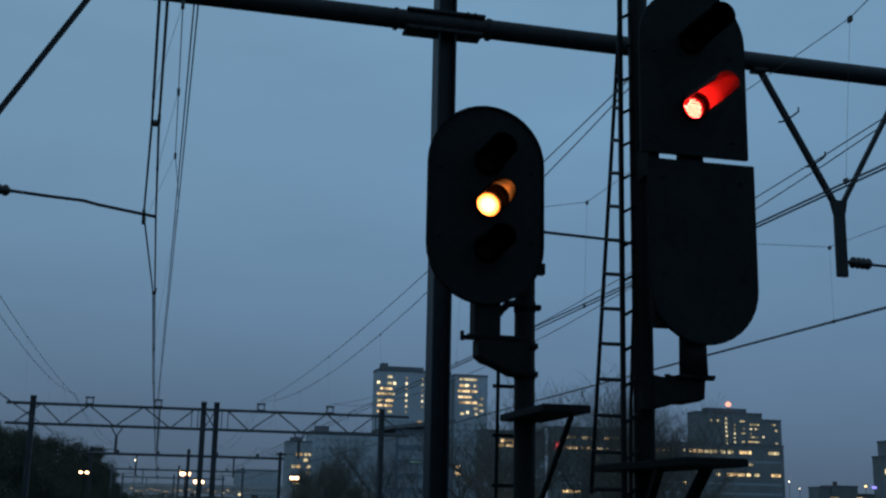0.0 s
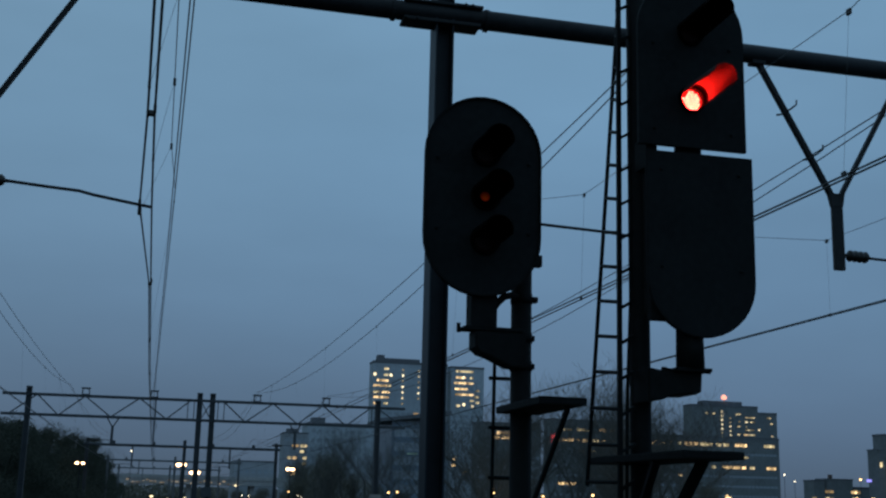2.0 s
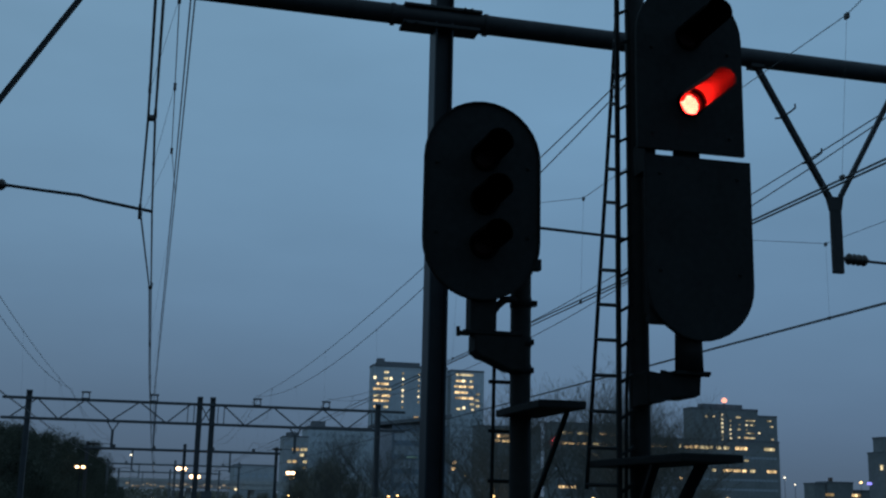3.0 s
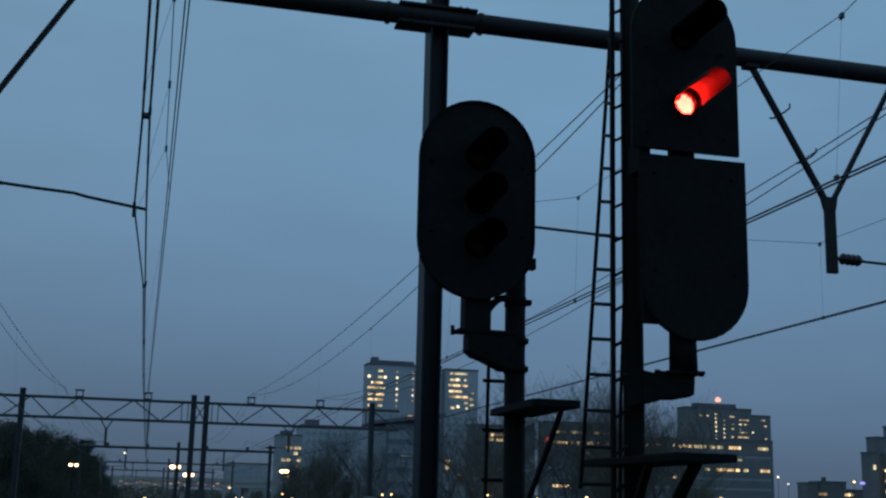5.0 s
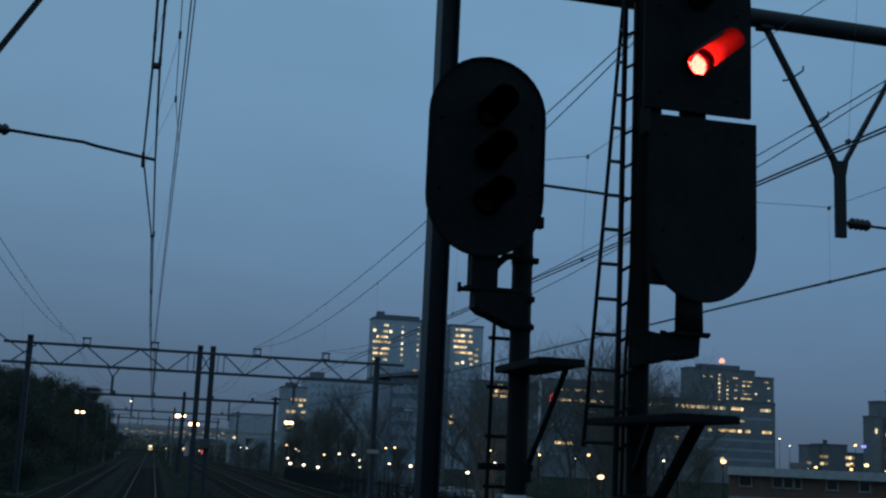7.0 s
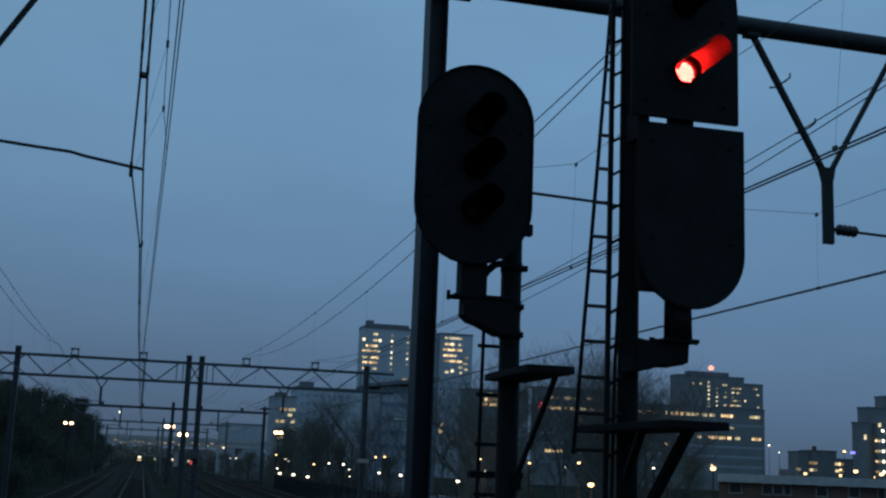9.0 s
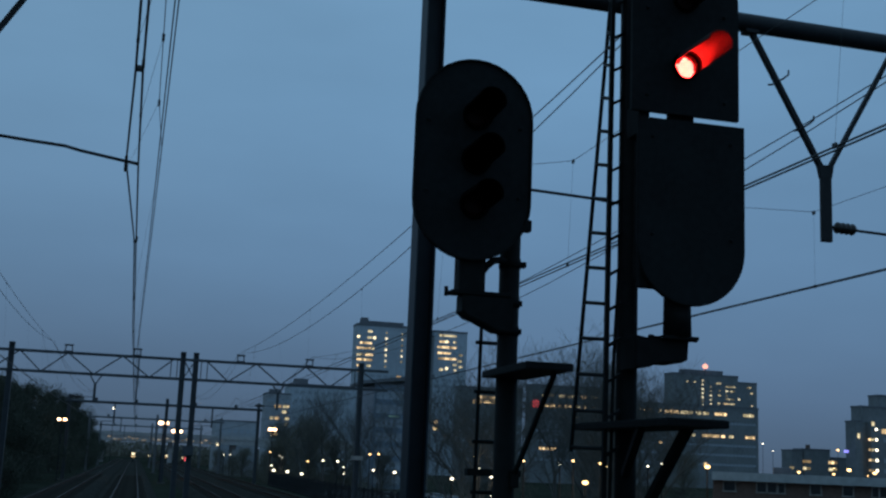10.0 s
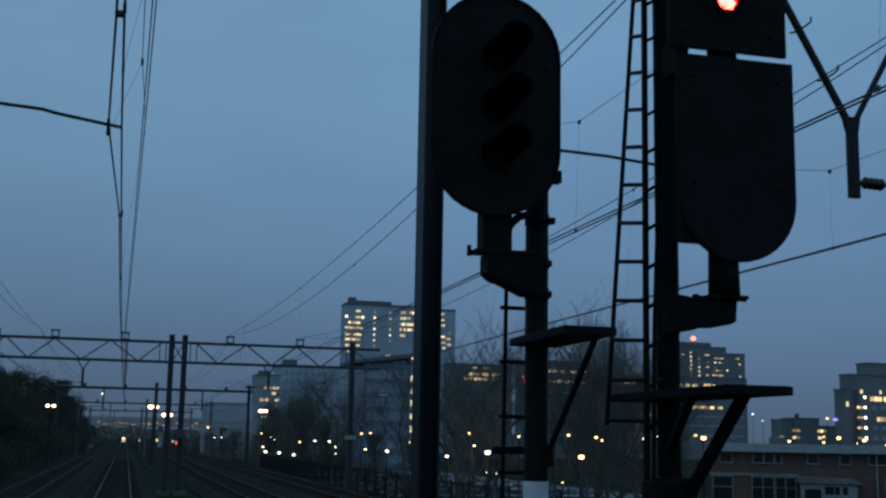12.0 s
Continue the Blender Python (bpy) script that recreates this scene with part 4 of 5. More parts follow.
def hospital_block():
    """The broad building with the crowned tower and its long lower wing."""
    rng = random.Random(11)
    y = 550
    root = thing("apartment_tower", (262, y, BASE_Z), "broad tower with lit stair windows and an orange beacon", "tower", "town buildings")
    block(root, 260.5, 297, y, 10, 52.2, WALL_B, 1.0)
    block(root, 297, 308.8, y + 2, 9, 49.6, WALL_B, 0.8)
    part("roof_plant", box(268, 290, y + 3, y + 9, 53.2, 55.4), ROOFING, root)
    part("mast", tube((280.0, y + 3, 53), (280.0, y + 3, 57), 0.3, n=8), ROOFING, root)
    part("beacon", lathe([(0, 0.6), (0.4, 1.3), (1.4, 1.5), (2.2, 0.8), (2.6, 0.2)], (280.0, y + 3, 56.2), (0, 0, 1), 12), PINKBEACON, root, "orange glowing roof beacon")
    for k in range(7):
        lit_row(root, y, 37.1 + 2.12 * k, 1.05, ((276.5, 277.6, LITSTAIR),))
    for k in range(5):
        lit_row(root, y, 38.2 + 2.15 * k, 0.8, ((281.1, 282.1, LITSTAIR),))
    for z, runs in ((48.8, ((268, 269.4, LITPALE), (271.8, 273.2, LITPALE), (284.7, 287.4, LITPALE))), (47.3, ((290, 295.4, LITPALE),)), (45.1, ((286, 287.2, LITPALE), (289.8, 291.4, LITSTAIR), (292.6, 295.3, LITPALE))),
                    (42.7, ((285.4, 287.2, LITPALE), (290, 291, LITPALE))), (41.0, ((289.8, 294.8, LITPALE),)), (38.6, ((285.4, 286.8, LITPALE), (288.8, 291.4, LIT), (291.6, 295.2, LITPALE))), (33.3, ((275, 280.5, LIT),))):
        lit_row(root, y, z, 0.7, runs)
    for z, runs in ((47.7, ((303, 305.6, LITPALE),)), (44.8, ((305, 306.6, LITPALE),)), (41.4, ((297.8, 299.2, LITSTAIR),)), (38.4, ((305.2, 306.6, LITSTAIR),))):
        lit_row(root, y + 2, z, 0.7, runs)

    y = 500
    root = thing("office_wing", (215, y, BASE_Z), "long low dark office wing with lit bands of windows", "office building", "town buildings")
    block(root, 206, 280.3, y, 9, 33.4, WALL_B, 0.8)
    zs = [30.4, 26.3, 20.3, 16.2, 11.8, 7.4]
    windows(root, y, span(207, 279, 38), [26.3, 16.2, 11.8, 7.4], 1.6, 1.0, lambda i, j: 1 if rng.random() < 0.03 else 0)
    lit_row(root, y, 30.4, 1.5, ((212.2, 214.6, LITPALE), (215, 227, LIT), (230, 231.2, LITPALE), (233, 240, LIT), (240.6, 247, LITPALE), (248.5, 251, LITPALE), (252, 255, LITPALE), (258, 264, LIT), (272.5, 278, LITPALE)))
    lit_row(root, y, 20.3, 1.4, ((215.6, 218, LITPALE), (246, 248, LITPALE), (251.6, 260.4, LIT), (261.2, 263.2, LIT), (265, 267.6, LITPALE), (273.6, 278.4, LIT)))
    lit_row(root, y, 25.0, 1.0, ((262.5, 264.5, LITPALE),))
    lit_row(root, y, 17.5, 1.2, ((210, 211.6, LITPALE),))
    ledges(root, 206, 279.5, y, [z + 1.3 for z in zs], WALL_B)

    y = 470
    root = thing("office_wing", (170, y, BASE_Z), "dark stepped office building with yellow rows of windows", "office building", "town buildings")
    block(root, 158.5, 190, y, 8, 36.4, WALL_B, 0.8)
    zs = [33.6, 29.9, 26.2, 22.4, 18, 14, 10, 6]
    windows(root, y, span(160.5, 189.5, 14), [18, 14, 10, 6], 1.7, 0.95, lambda i, j: 0)
    lit_row(root, y, 32.7, 1.1, ((163, 168, LITPALE), (170.4, 177.4, LITPALE), (180.5, 183.2, LIT), (185, 188, LITPALE)))
    lit_row(root, y, 28.4, 1.2, ((162.5, 169, LIT), (170.2, 176.4, LIT), (177.5, 180, LITPALE), (180.8, 183.4, LIT), (185, 189, LIT)))
    lit_row(root, y, 10.6, 1.3, ((162.2, 170, LIT),))
    lit_row(root, y, 24.0, 0.9, ((171, 173.4, LITPALE), (177, 180.2, LITPALE)))
    ledges(root, 158.5, 190, y, [z + 1.2 for z in zs], WALL_B)
    part("red_sign", box(158.9, 161.6, y - 0.4, y - 0.15, 27.4, 30.4, 0.1), REDLAMP, root, "square red lit sign")


def lit_hall():
    y = 420
    root = thing("office_building", (122, y, BASE_Z), "low office building with three lit rows of windows", "office building", "town buildings")
    block(root, 114, 138, y, 9, 30.6, WALL_B, 0.7)
    zs = [28.4, 25.4, 22.2, 18.5, 15, 11.5, 8, 4.5]
    windows(root, y, span(113.5, 137.5, 14), zs[3:], 1.45, 1.1, lambda i, j: 0)
    lit_row(root, y, 29.6, 0.8, ((122, 124.2, LITPALE), (126.2, 129, LITPALE)))
    lit_row(root, y, 27.4, 1.2, ((121, 128.6, LIT), (130, 133.4, LIT)))
    lit_row(root, y, 25.7, 1.1, ((118.8, 122.2, LIT), (123, 128.4, LIT), (130.4, 134, LITPALE)))
    ledges(root, 113, 138, y, [z + 1.0 for z in zs], WALL_B)


def grey_block():
    y = 450
    root = thing("apartment_block", (66, y, BASE_Z), "plain grey slab block with dark windows", "apartment block", "town buildings")
    block(root, 55, 79.5, y, 18, 30.0, WALL_A, 0.5)
    part("roof_plant", box(57, 62, y + 3, y + 9, 30.5, 32.6), ROOFING, root)
    windows(root, y, span(56, 79, 9), [27 - 3.2 * k for k in range(9)], 1.5, 1.3, lambda i, j: 0)


def lit_tower_small():
    y = 420
    root = thing("apartment_tower", (46, y, BASE_Z), "slim apartment tower with scattered lit windows", "tower", "town buildings")
    block(root, 43, 51.6, y, 12, 24.4, WALL_C, 0.5)
    part("roof_plant", box(44.5, 48.5, y + 2, y + 8, 24.9, 26.3), ROOFING, root)
    windows(root, y, span(43.3, 51.4, 5), [22.3, 12, 9.6, 7.2, 4.8], 1.3, 1.1, lambda i, j: 0)
    for z, runs in ((20.2, ((46, 48.6, LIT), (49, 51.4, LITPALE))), (18.3, ((48.8, 50.4, LITPALE),)), (16.0, ((44.6, 46, LITPALE), (46.3, 47.9, LIT), (50, 51.4, LITPALE))), (14.0, ((50, 51.3, LITPALE),)), (10.4, ((45.4, 47.6, LIT),))):
        lit_row(root, y, z, 1.05, runs)


def far_flat():
    y = 350
    root = thing("warehouse", (28, y, BASE_Z), "low flat grey building far along the line", "building", "town buildings")
    block(root, 22, 34.3, y, 20, 12.2, WALL_C, 0.4)
    windows(root, y, span(23, 34, 6), [9.5, 5.5, 1.5], 1.2, 1.1, lambda i, j: 0)


def glass_office():
    y = 260
    root = thing("glass_office", (54, y, BASE_Z), "blue-grey glass office block with a projecting roof", "office building", "town buildings")
    block(root, 50.5, 63.4, y, 16, 19.6, CURTAIN, 0.3)
    part("roof_slab", prism([(47.5, 19.4), (47.5, 20.1), (63.8, 22.4), (63.8, 21.4)], y - 1.5, y + 15), ROOFING, root, "thin projecting roof slab")
    zs = [17.2 - 3.1 * k for k in range(7)]
    windows(root, y, span(51, 60.4, 6), zs, 1.4, 1.9, lambda i, j: 0)
    for z in (21.3, 16.4, 13.8, 11.1, 8.1, 5.2, 2.3):
        part("landing_window", box(61.2, 62.0, y - 0.13, y - 0.06, z - 0.65, z + 0.65), LITBRIGHT, root, "bright stair landing window")
    part("stair_tower", box(61, 62.2, y - 0.05, y + 4, BASE_Z, 23.6), WALL_A, root)
    part("lit_sign", box(54, 56.4, y - 0.1, y + 0.02, 12.3, 12.75), glow("pale_green_sign", (0.25, 0.5, 0.45), 0.22), root, "pale lit strip on the glass front")
    ledges(root, 50.5, 61, y, [z + 1.3 for z in zs], CURTAIN)


def right_blocks():
    y = 330
    root = thing("row_of_flats", (200, y, BASE_Z), "low dark row of flats with a few lit windows", "flats", "town buildings")
    for a, b, h in ((196.2, 200, 11.0), (200.4, 209.5, 11.5), (210, 218, 9.2)):
        block(root, a, b, y, 6, h, WALL_B, 0.4)
    lit_row(root, y, 7.9, 0.95, ((199.8, 202.8, LIT), (208.8, 212, LIT), (216.6, 217.6, LITPALE)))
    lit_row(root, y, 5.8, 0.95, ((195.2, 197, LITPALE), (200, 202.7, LITPALE), (208.9, 211.9, LITPALE)))
    part("chimney", box(204, 205, y + 4, y + 5, 11.9, 13.2), BRICK, root)
    y = 300
    root = thing("apartment_block", (206, y, BASE_Z), "stepped modern apartment block with lit stair landings", "apartment block", "town buildings")
    block(root, 198.8, 201, y, 5, 19.3, WALL_B, 0.4)
    block(root, 201.4, 232, y + 1, 5, 23.6, WALL_B, 0.5)
    block(root, 208.6, 232, y + 3, 5, 27.2, WALL_B, 0.5)
    part("bay", box(203, 232, y - 1.2, y + 1.0, BASE_Z, 19.4), WALL_B, root)
    for z in (17.3, 14.4, 11.5, 8.6, 5.7):
        part("landing_lamp", lathe([(0, 0.36), (0.15, 0.36), (0.25, 0.2)], (204.7, y - 1.2, z), (0, -1, 0), 14), WHITELAMP, root, "bright lamp on a stair landing")
        lit_row(root, y - 1.2, z, 0.7, ((202, 203, LIT), (203.2, 203.8, LITPALE)) if z < 17 else ())
    lit_row(root, y - 1.2, 16.9, 1.5, ((206.4, 210.4, LIT), (210.9, 216, LIT), (218, 224, LIT)))
    lit_row(root, y - 1.2, 11.1, 1.4, ((208.4, 213, LIT), (216, 220, LITPALE)))
    lit_row(root, y - 1.2, 18.9, 1.3, ((203.2, 204.2, LITPALE), (209.6, 210.4, LITPALE)))
    lit_row(root, y, 15.3, 1.6, ((199.3, 200.2, LITPALE),))
    windows(root, y - 1.2, span(206.5, 231, 9), [14.4, 8.6, 5.7], 1.7, 1.2, lambda i, j: 0)
    part("sign", box(194.8, 196.2, y - 0.3, y - 0.1, 10.4, 11.1), BLUESIGN, root, "small blue lit sign")


def framed_window(root, y, x0, x1, z0, z1, paint, mullions, transom):
    pane = part("window", box(x0, x1, y - 0.03, y + 0.06, z0, z1), GLASS, root)
    bars = [(x0 - 0.06, x0, z0, z1), (x1, x1 + 0.06, z0, z1), (x0 - 0.06, x1 + 0.06, z1, z1 + 0.07), (x0 - 0.1, x1 + 0.1, z0 - 0.08, z0)]
    bars += [(x0 + (x1 - x0) * k / (mullions + 1) - 0.03, x0 + (x1 - x0) * k / (mullions + 1) + 0.03, z0, z1) for k in range(1, mullions + 1)]
    if transom:
        zt = z0 + (z1 - z0) * 0.7
        bars.append((x0, x1, zt, zt + 0.05))
    for a, b, c, d in bars:
        part("window_frame", box(a, b, y - 0.08, y - 0.032, c, d), paint, pane)


def brick_house():
    """The low brick terrace below the embankment."""
    y = 62.0
    x0, x1 = 31.5, 52.0
    root = thing("brick_terrace", (x0, y, BASE_Z), "brown brick terrace with a flat roof edge and white window frames", "house", "town buildings")
    part("wall", box(x0 - 0.05, x1, y, y + 9, BASE_Z - 0.5, 2.4), BRICK, root)
    part("roof", box(x0 - 0.1, x1 + 0.3, y - 0.35, y + 9.3, 2.41, 2.7), ROOFING, root)
    part("fascia", box(x0 - 0.1, x1 + 0.3, y - 0.42, y - 0.352, 2.36, 2.82), FASCIA, root, "dull pale roof edge board")
    part("roof_vent", box(x0 + 3.3, x0 + 4.3, y + 2, y + 3, 2.7, 3.2, 0.04), ROOFING, root)
    # small windows close under the eaves
    for a, b in ((0.55, 1.15), (2.35, 2.82), (2.92, 3.37), (3.5, 3.8), (5.2, 5.72), (6.9, 7.4), (8.4, 9.3), (10.6, 11.4), (12.4, 13.0), (14.5, 15.5)):
        framed_window(root, y, x0 + a, x0 + b, 1.8, 2.3, OLDFRAME, 0, False)
    part("upper_band", box(x0 - 0.06, x0 + 4.7, y - 0.07, y, 1.06, 1.2), OLDFRAME, root, "weathered white band between the storeys")
    for a, b, m in ((0.15, 1.15, 0), (2.25, 3.35, 1), (3.5, 4.5, 1), (9.2, 10.6, 1), (11.0, 12.4, 1), (14.0, 15.4, 1)):
        framed_window(root, y, x0 + a, x0 + b, -0.9, 0.98, OLDFRAME, m, True)
    # the porch stands out from the wall under its own sloping roof
    part("porch", box(x0 + 4.75, x0 + 7.6, y - 1.3, y - 0.1, -2.0, 0.74, 0.02), FRAME, root, "white boarded porch")
    part("porch_roof", prism([(x0 + 4.6, 0.76), (x0 + 7.85, 0.76), (x0 + 7.4, 1.02), (x0 + 4.6, 1.1)], y - 1.5, y - 0.05), OLDFRAME, root)
    for a, b in ((5.95, 6.4), (6.46, 6.7), (6.85, 7.1)):
        part("porch_window", box(x0 + a, x0 + b, y - 1.33, y - 1.302, 0.2, 0.6), GLASS, root)
    part("porch_door", box(x0 + 4.9, x0 + 5.75, y - 1.33, y - 1.302, -1.6, 0.45), GLASS, root)
    part("downpipe", tube((x0 + 8.75, y - 0.1, BASE_Z), (x0 + 8.75, y - 0.1, 2.4), 0.05, n=8), FRAME, root)
    root.rotation_euler.z = radians(-28)


def overpass():
    root = thing("overpass", (0, 330, BASE_Z), "concrete road bridge across the tracks far away", "bridge", "", "structure")
    part("deck", box(-60, 70, 330, 342, 5.2, 6.6), BRIDGE, root)
    part("parapet", box(-60, 70, 329.8, 330, 6.6, 7.6), BRIDGE, root)
    # glowing boxes added on the bridge side stand in for far lit windows
    rng = random.Random(13)
    for k in range(26):
        x, z, w = -7 + 1.05 * k + rng.uniform(-0.4, 0.4), rng.choice((5.55, 5.85, 6.2)), rng.uniform(0.2, 0.42)
        part("deck_lamp", box(x - w, x + w, 329.72, 329.8, z - 0.12, z + 0.14), DIMWINDOW, root, "small far light, placed on the bridge side")
    part("deck_lamp", box(21.1, 21.7, 329.6, 329.8, 5.0, 5.4), LITBRIGHT, root, "small far light, placed on the bridge side")
    for x in (-26, -9, 9, 26, 44):
        part("pier", box(x - 0.6, x + 0.6, 332, 340, BASE_Z - 1, 5.2), BRIDGE, root)


# ---- lamps ----
def street_lamp(x, y, z, kind, size=0.3, double=False, label="", shines=False):
    """A post with one lantern on top, two on a cross arm, or, for the large ones that light the ground, one on a long arm."""
    g = ground_height(x)
    root = thing("street_lamp", (x, y, g), label or "slim street lamp burning in the dusk", "street lamp", "street lamps")
    part("post", tube((x, y, g - 0.1), (x, y, z - 0.05), 0.07, 0.045, n=8), DARKSTEEL, root)
    # long arm added towards the camera to keep the light off the post
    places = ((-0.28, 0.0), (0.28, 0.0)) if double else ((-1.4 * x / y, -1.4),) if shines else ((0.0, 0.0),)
    for dx, dy in places:
        if dx or dy:
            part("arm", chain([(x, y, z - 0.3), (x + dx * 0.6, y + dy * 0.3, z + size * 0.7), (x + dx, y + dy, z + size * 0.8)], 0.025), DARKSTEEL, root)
        part("hat", lathe([(0, size * 0.8), (size * 0.3, size * 0.5), (size * 0.4, 0.04)], (x + dx, y + dy, z + size * 0.62), (0, 0, 1), 12), DARKSTEEL, root)
        part("lantern", lathe([(-size * 0.62, size * 0.3), (-size * 0.45, size * 0.75), (0, size), (size * 0.4, size * 0.85), (size * 0.6, size * 0.55)], (x + dx, y + dy, z), (0, 0, 1), 12), kind, root, "glowing lantern glass", True)
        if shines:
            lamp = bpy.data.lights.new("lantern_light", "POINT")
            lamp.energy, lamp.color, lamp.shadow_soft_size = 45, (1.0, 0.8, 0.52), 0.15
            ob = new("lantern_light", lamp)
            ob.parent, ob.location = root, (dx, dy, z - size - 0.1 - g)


# each lamp: x, height, light (w white, s sodium), size of the lantern
PLATFORM_LAMPS = ((122, -7.25, 5.36, 0.26), (130, 2.56, 5.65, 0.4), (130, 4.02, 4.86, 0.4), (150, 16.3, 5.96, 0.4))
CAR_PARK_LAMPS = ((-15.0, 9.1, "w", 0.3), (-12.5, 8.95, "w", 0.26), (16.2, 3.2, "s", 0.25), (17.4, 2.75, "w", 0.14), (17.8, 2.5, "w", 0.12), (16.45, 1.55, "w", 0.3),
                  (16.8, 0.97, "w", 0.44), (18.5, 0.86, "w", 0.46), (20.3, 0.66, "w", 0.44), (21.0, 2.22, "s", 0.32), (22.9, 2.4, "w", 0.34), (24.75, 2.36, "w", 0.38),
                  (25.55, 1.7, "w", 0.24), (25.6, 0.85, "w", 0.24), (28.85, 3.4, "s", 0.34), (30.0, 3.5, "s", 0.34), (29.4, 1.45, "w", 0.38), (32.2, 1.28, "w", 0.5), (35.1, 2.4, "s", 0.2))
STREET_LAMPS = ((16.82, 1.83, "w", 0.2), (19.11, 2.07, "w", 0.32), (18.06, 3.08, "s", 0.13), (18.35, 2.42, "w", 0.13), (20.92, 2.96, "s", 0.14),
                (23.05, 2.83, "w", 0.05), (23.84, 3.08, "s", 0.17), (24.58, 1.91, "s", 0.35), (25.5, 2.99, "s", 0.19), (25.85, 2.83, "s", 0.13),
                (19.65, 0.95, "w", 0.07), (19.08, 0.99, "w", 0.08), (23.49, 0.48, "s", 0.1), (28.39, 2.96, "w", 0.13), (29.25, 3.12, "w", 0.1),
                (32.11, 3.06, "s", 0.32))
FAR_LAMPS = ((141.0, 10.2, "w", 0.36), (143.6, 8.7, "w", 0.26), (160.7, 9.6, "s", 0.55), (163.6, 5.05, "s", 0.95), (170.5, 4.6, "s", 0.9), (150.3, 4.05, "s", 0.65),
             (159.5, 3.95, "s", 0.6), (148.1, 3.7, "s", 0.35), (176.5, 3.6, "s", 0.5), (159.6, 5.3, "s", 0.4), (168.6, 3.9, "s", 0.3), (17.6, 2.6, "w", 0.2), (18.9, 2.6, "w", 0.22), (36.6, 7.7, "w", 0.16))


def build_lamps():
    words = {"s": "street lamp with a warm orange light", "w": "street lamp with a white light"}
    light = {"s": SODIUM, "w": WHITELAMP}
    for y, x, z, s in PLATFORM_LAMPS:
        street_lamp(x, y, z, YARDLAMP, s * 0.7, True, words["s"])
    street_lamp(-6.0, 300, 12.6, WHITELAMP, 0.31, False, words["w"])
    for y, rows, scale in ((150, CAR_PARK_LAMPS, 0.42), (64, STREET_LAMPS, 0.5), (250, FAR_LAMPS, 0.55)):
        for x, z, k, s in rows:
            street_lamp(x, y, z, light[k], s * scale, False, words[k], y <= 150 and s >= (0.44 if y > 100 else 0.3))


def far_line_lights():
    """Far lights down the line on added posts, each with a glow below as its reflection."""
    for x, z, c, s in ((-0.6, 2.0, 0, 0.7), (3.5, 1.8, 0, 0.36), (7.9, 1.9, 0, 0.42), (12.0, 1.7, 0, 0.26), (12.9, 1.4, 1, 0.5)):
        root = thing("yard_lamp", (x, 322, -0.6), "distant light down the line on an added post", "lamp", "yard lamps")
        part("post", tube((x, 322, -0.6), (x, 322, z - 0.3), 0.12, n=8), DARKSTEEL, root)
        part("lamp", lathe([(0, 0.3 * s), (0.1 * s, 0.6 * s), (0.6 * s, 0.6 * s), (0.7 * s, 0.3 * s)], (x, 322, z - 0.35), (0, 0, 1), 10), REDLAMP if c else LITBRIGHT, root)
        part("lower_lamp", lathe([(0, 0.35 * s), (0.1 * s, 0.7 * s), (0.4 * s, 0.7 * s), (0.5 * s, 0.3 * s)], (x, 322, z - 0.35 - 0.9 * s), (0, 0, 1), 10), REDLAMP if c else LIT, root)


# ---- fence, cars ----
def fence():
    root = thing("steel_fence", (15, 60, -0.6), "dark steel bar fence along the foot of the embankment", "fence")
    me = mesh_of("pale", box(-0.025, 0.025, -0.025, 0.025, 0, 1.75), DARKSTEEL)
    mp = mesh_of("post", box(-0.05, 0.05, -0.05, 0.05, 0, 1.9), DARKSTEEL)
    n = 260
    for k in range(n):
        y = 30 + 0.42 * k
        g = ground_height(15.0)
        if k % 7 == 0:
            shared("post", mp, root, (0, y - 60, g + 0.5))
        else:
            shared("pale", me, root, (0, y - 60, g + 0.55))
    for dz in (0.35, 1.55):
        part("rail", box(14.98, 15.02, 30, 30 + 0.42 * n, ground_height(15.0) + dz, ground_height(15.0) + dz + 0.05), DARKSTEEL, root)


def car_proto(color):
    paint = mat("car_paint", color, 0.25, 0.3, 3, 0.08, 0, 0.6)
    root = thing("parked_car", (0, 0, -50), "parked car", "car", "parked cars")
    prof = [(-2.1, 0.35), (-2.1, 0.75), (-1.95, 0.85), (-1.1, 0.95), (-0.55, 1.4), (0.9, 1.43), (1.6, 1.0), (2.05, 0.9), (2.12, 0.5), (2.1, 0.35)]
    bm = prism(prof, -0.85, 0.85, 0.05)
    for v in bm.verts:
        if v.co.z > 1.0:
            v.co.y *= 0.82
    bm.transform(Matrix.Translation((0, 0, -50)))
    part("body", bm, paint, root)
    for s in (-1, 1):
        win = prism([(-0.92, 1.03), (-0.5, 1.33), (0.85, 1.35), (1.35, 1.05)], -0.012, 0.012)
        win.transform(Matrix.Translation((0, s * 0.775, -50)))
        part("side_window", win, GLASS, root)
        for x in (-1.3, 1.3):
            part("wheel", lathe([(0, 0.3), (0.04, 0.33), (0.16, 0.33), (0.2, 0.3)], (x, s * 0.88 - 0.1, -49.67), (0, 1, 0), 14), TYRE, root)
    part("windscreen", bar((-1.08, 0, 0.97 - 50), (-0.6, 0, 1.38 - 50), 1.3, 0.03), GLASS, root)
    part("rear_window", bar((1.52, 0, 1.06 - 50), (0.98, 0, 1.4 - 50), 1.3, 0.03), GLASS, root)
    for s in (-0.6, 0.6):
        part("headlight", box(-2.13, -2.08, s - 0.15, s + 0.15, 0.62 - 50, 0.76 - 50, 0.02), WHITE, root)
    return root


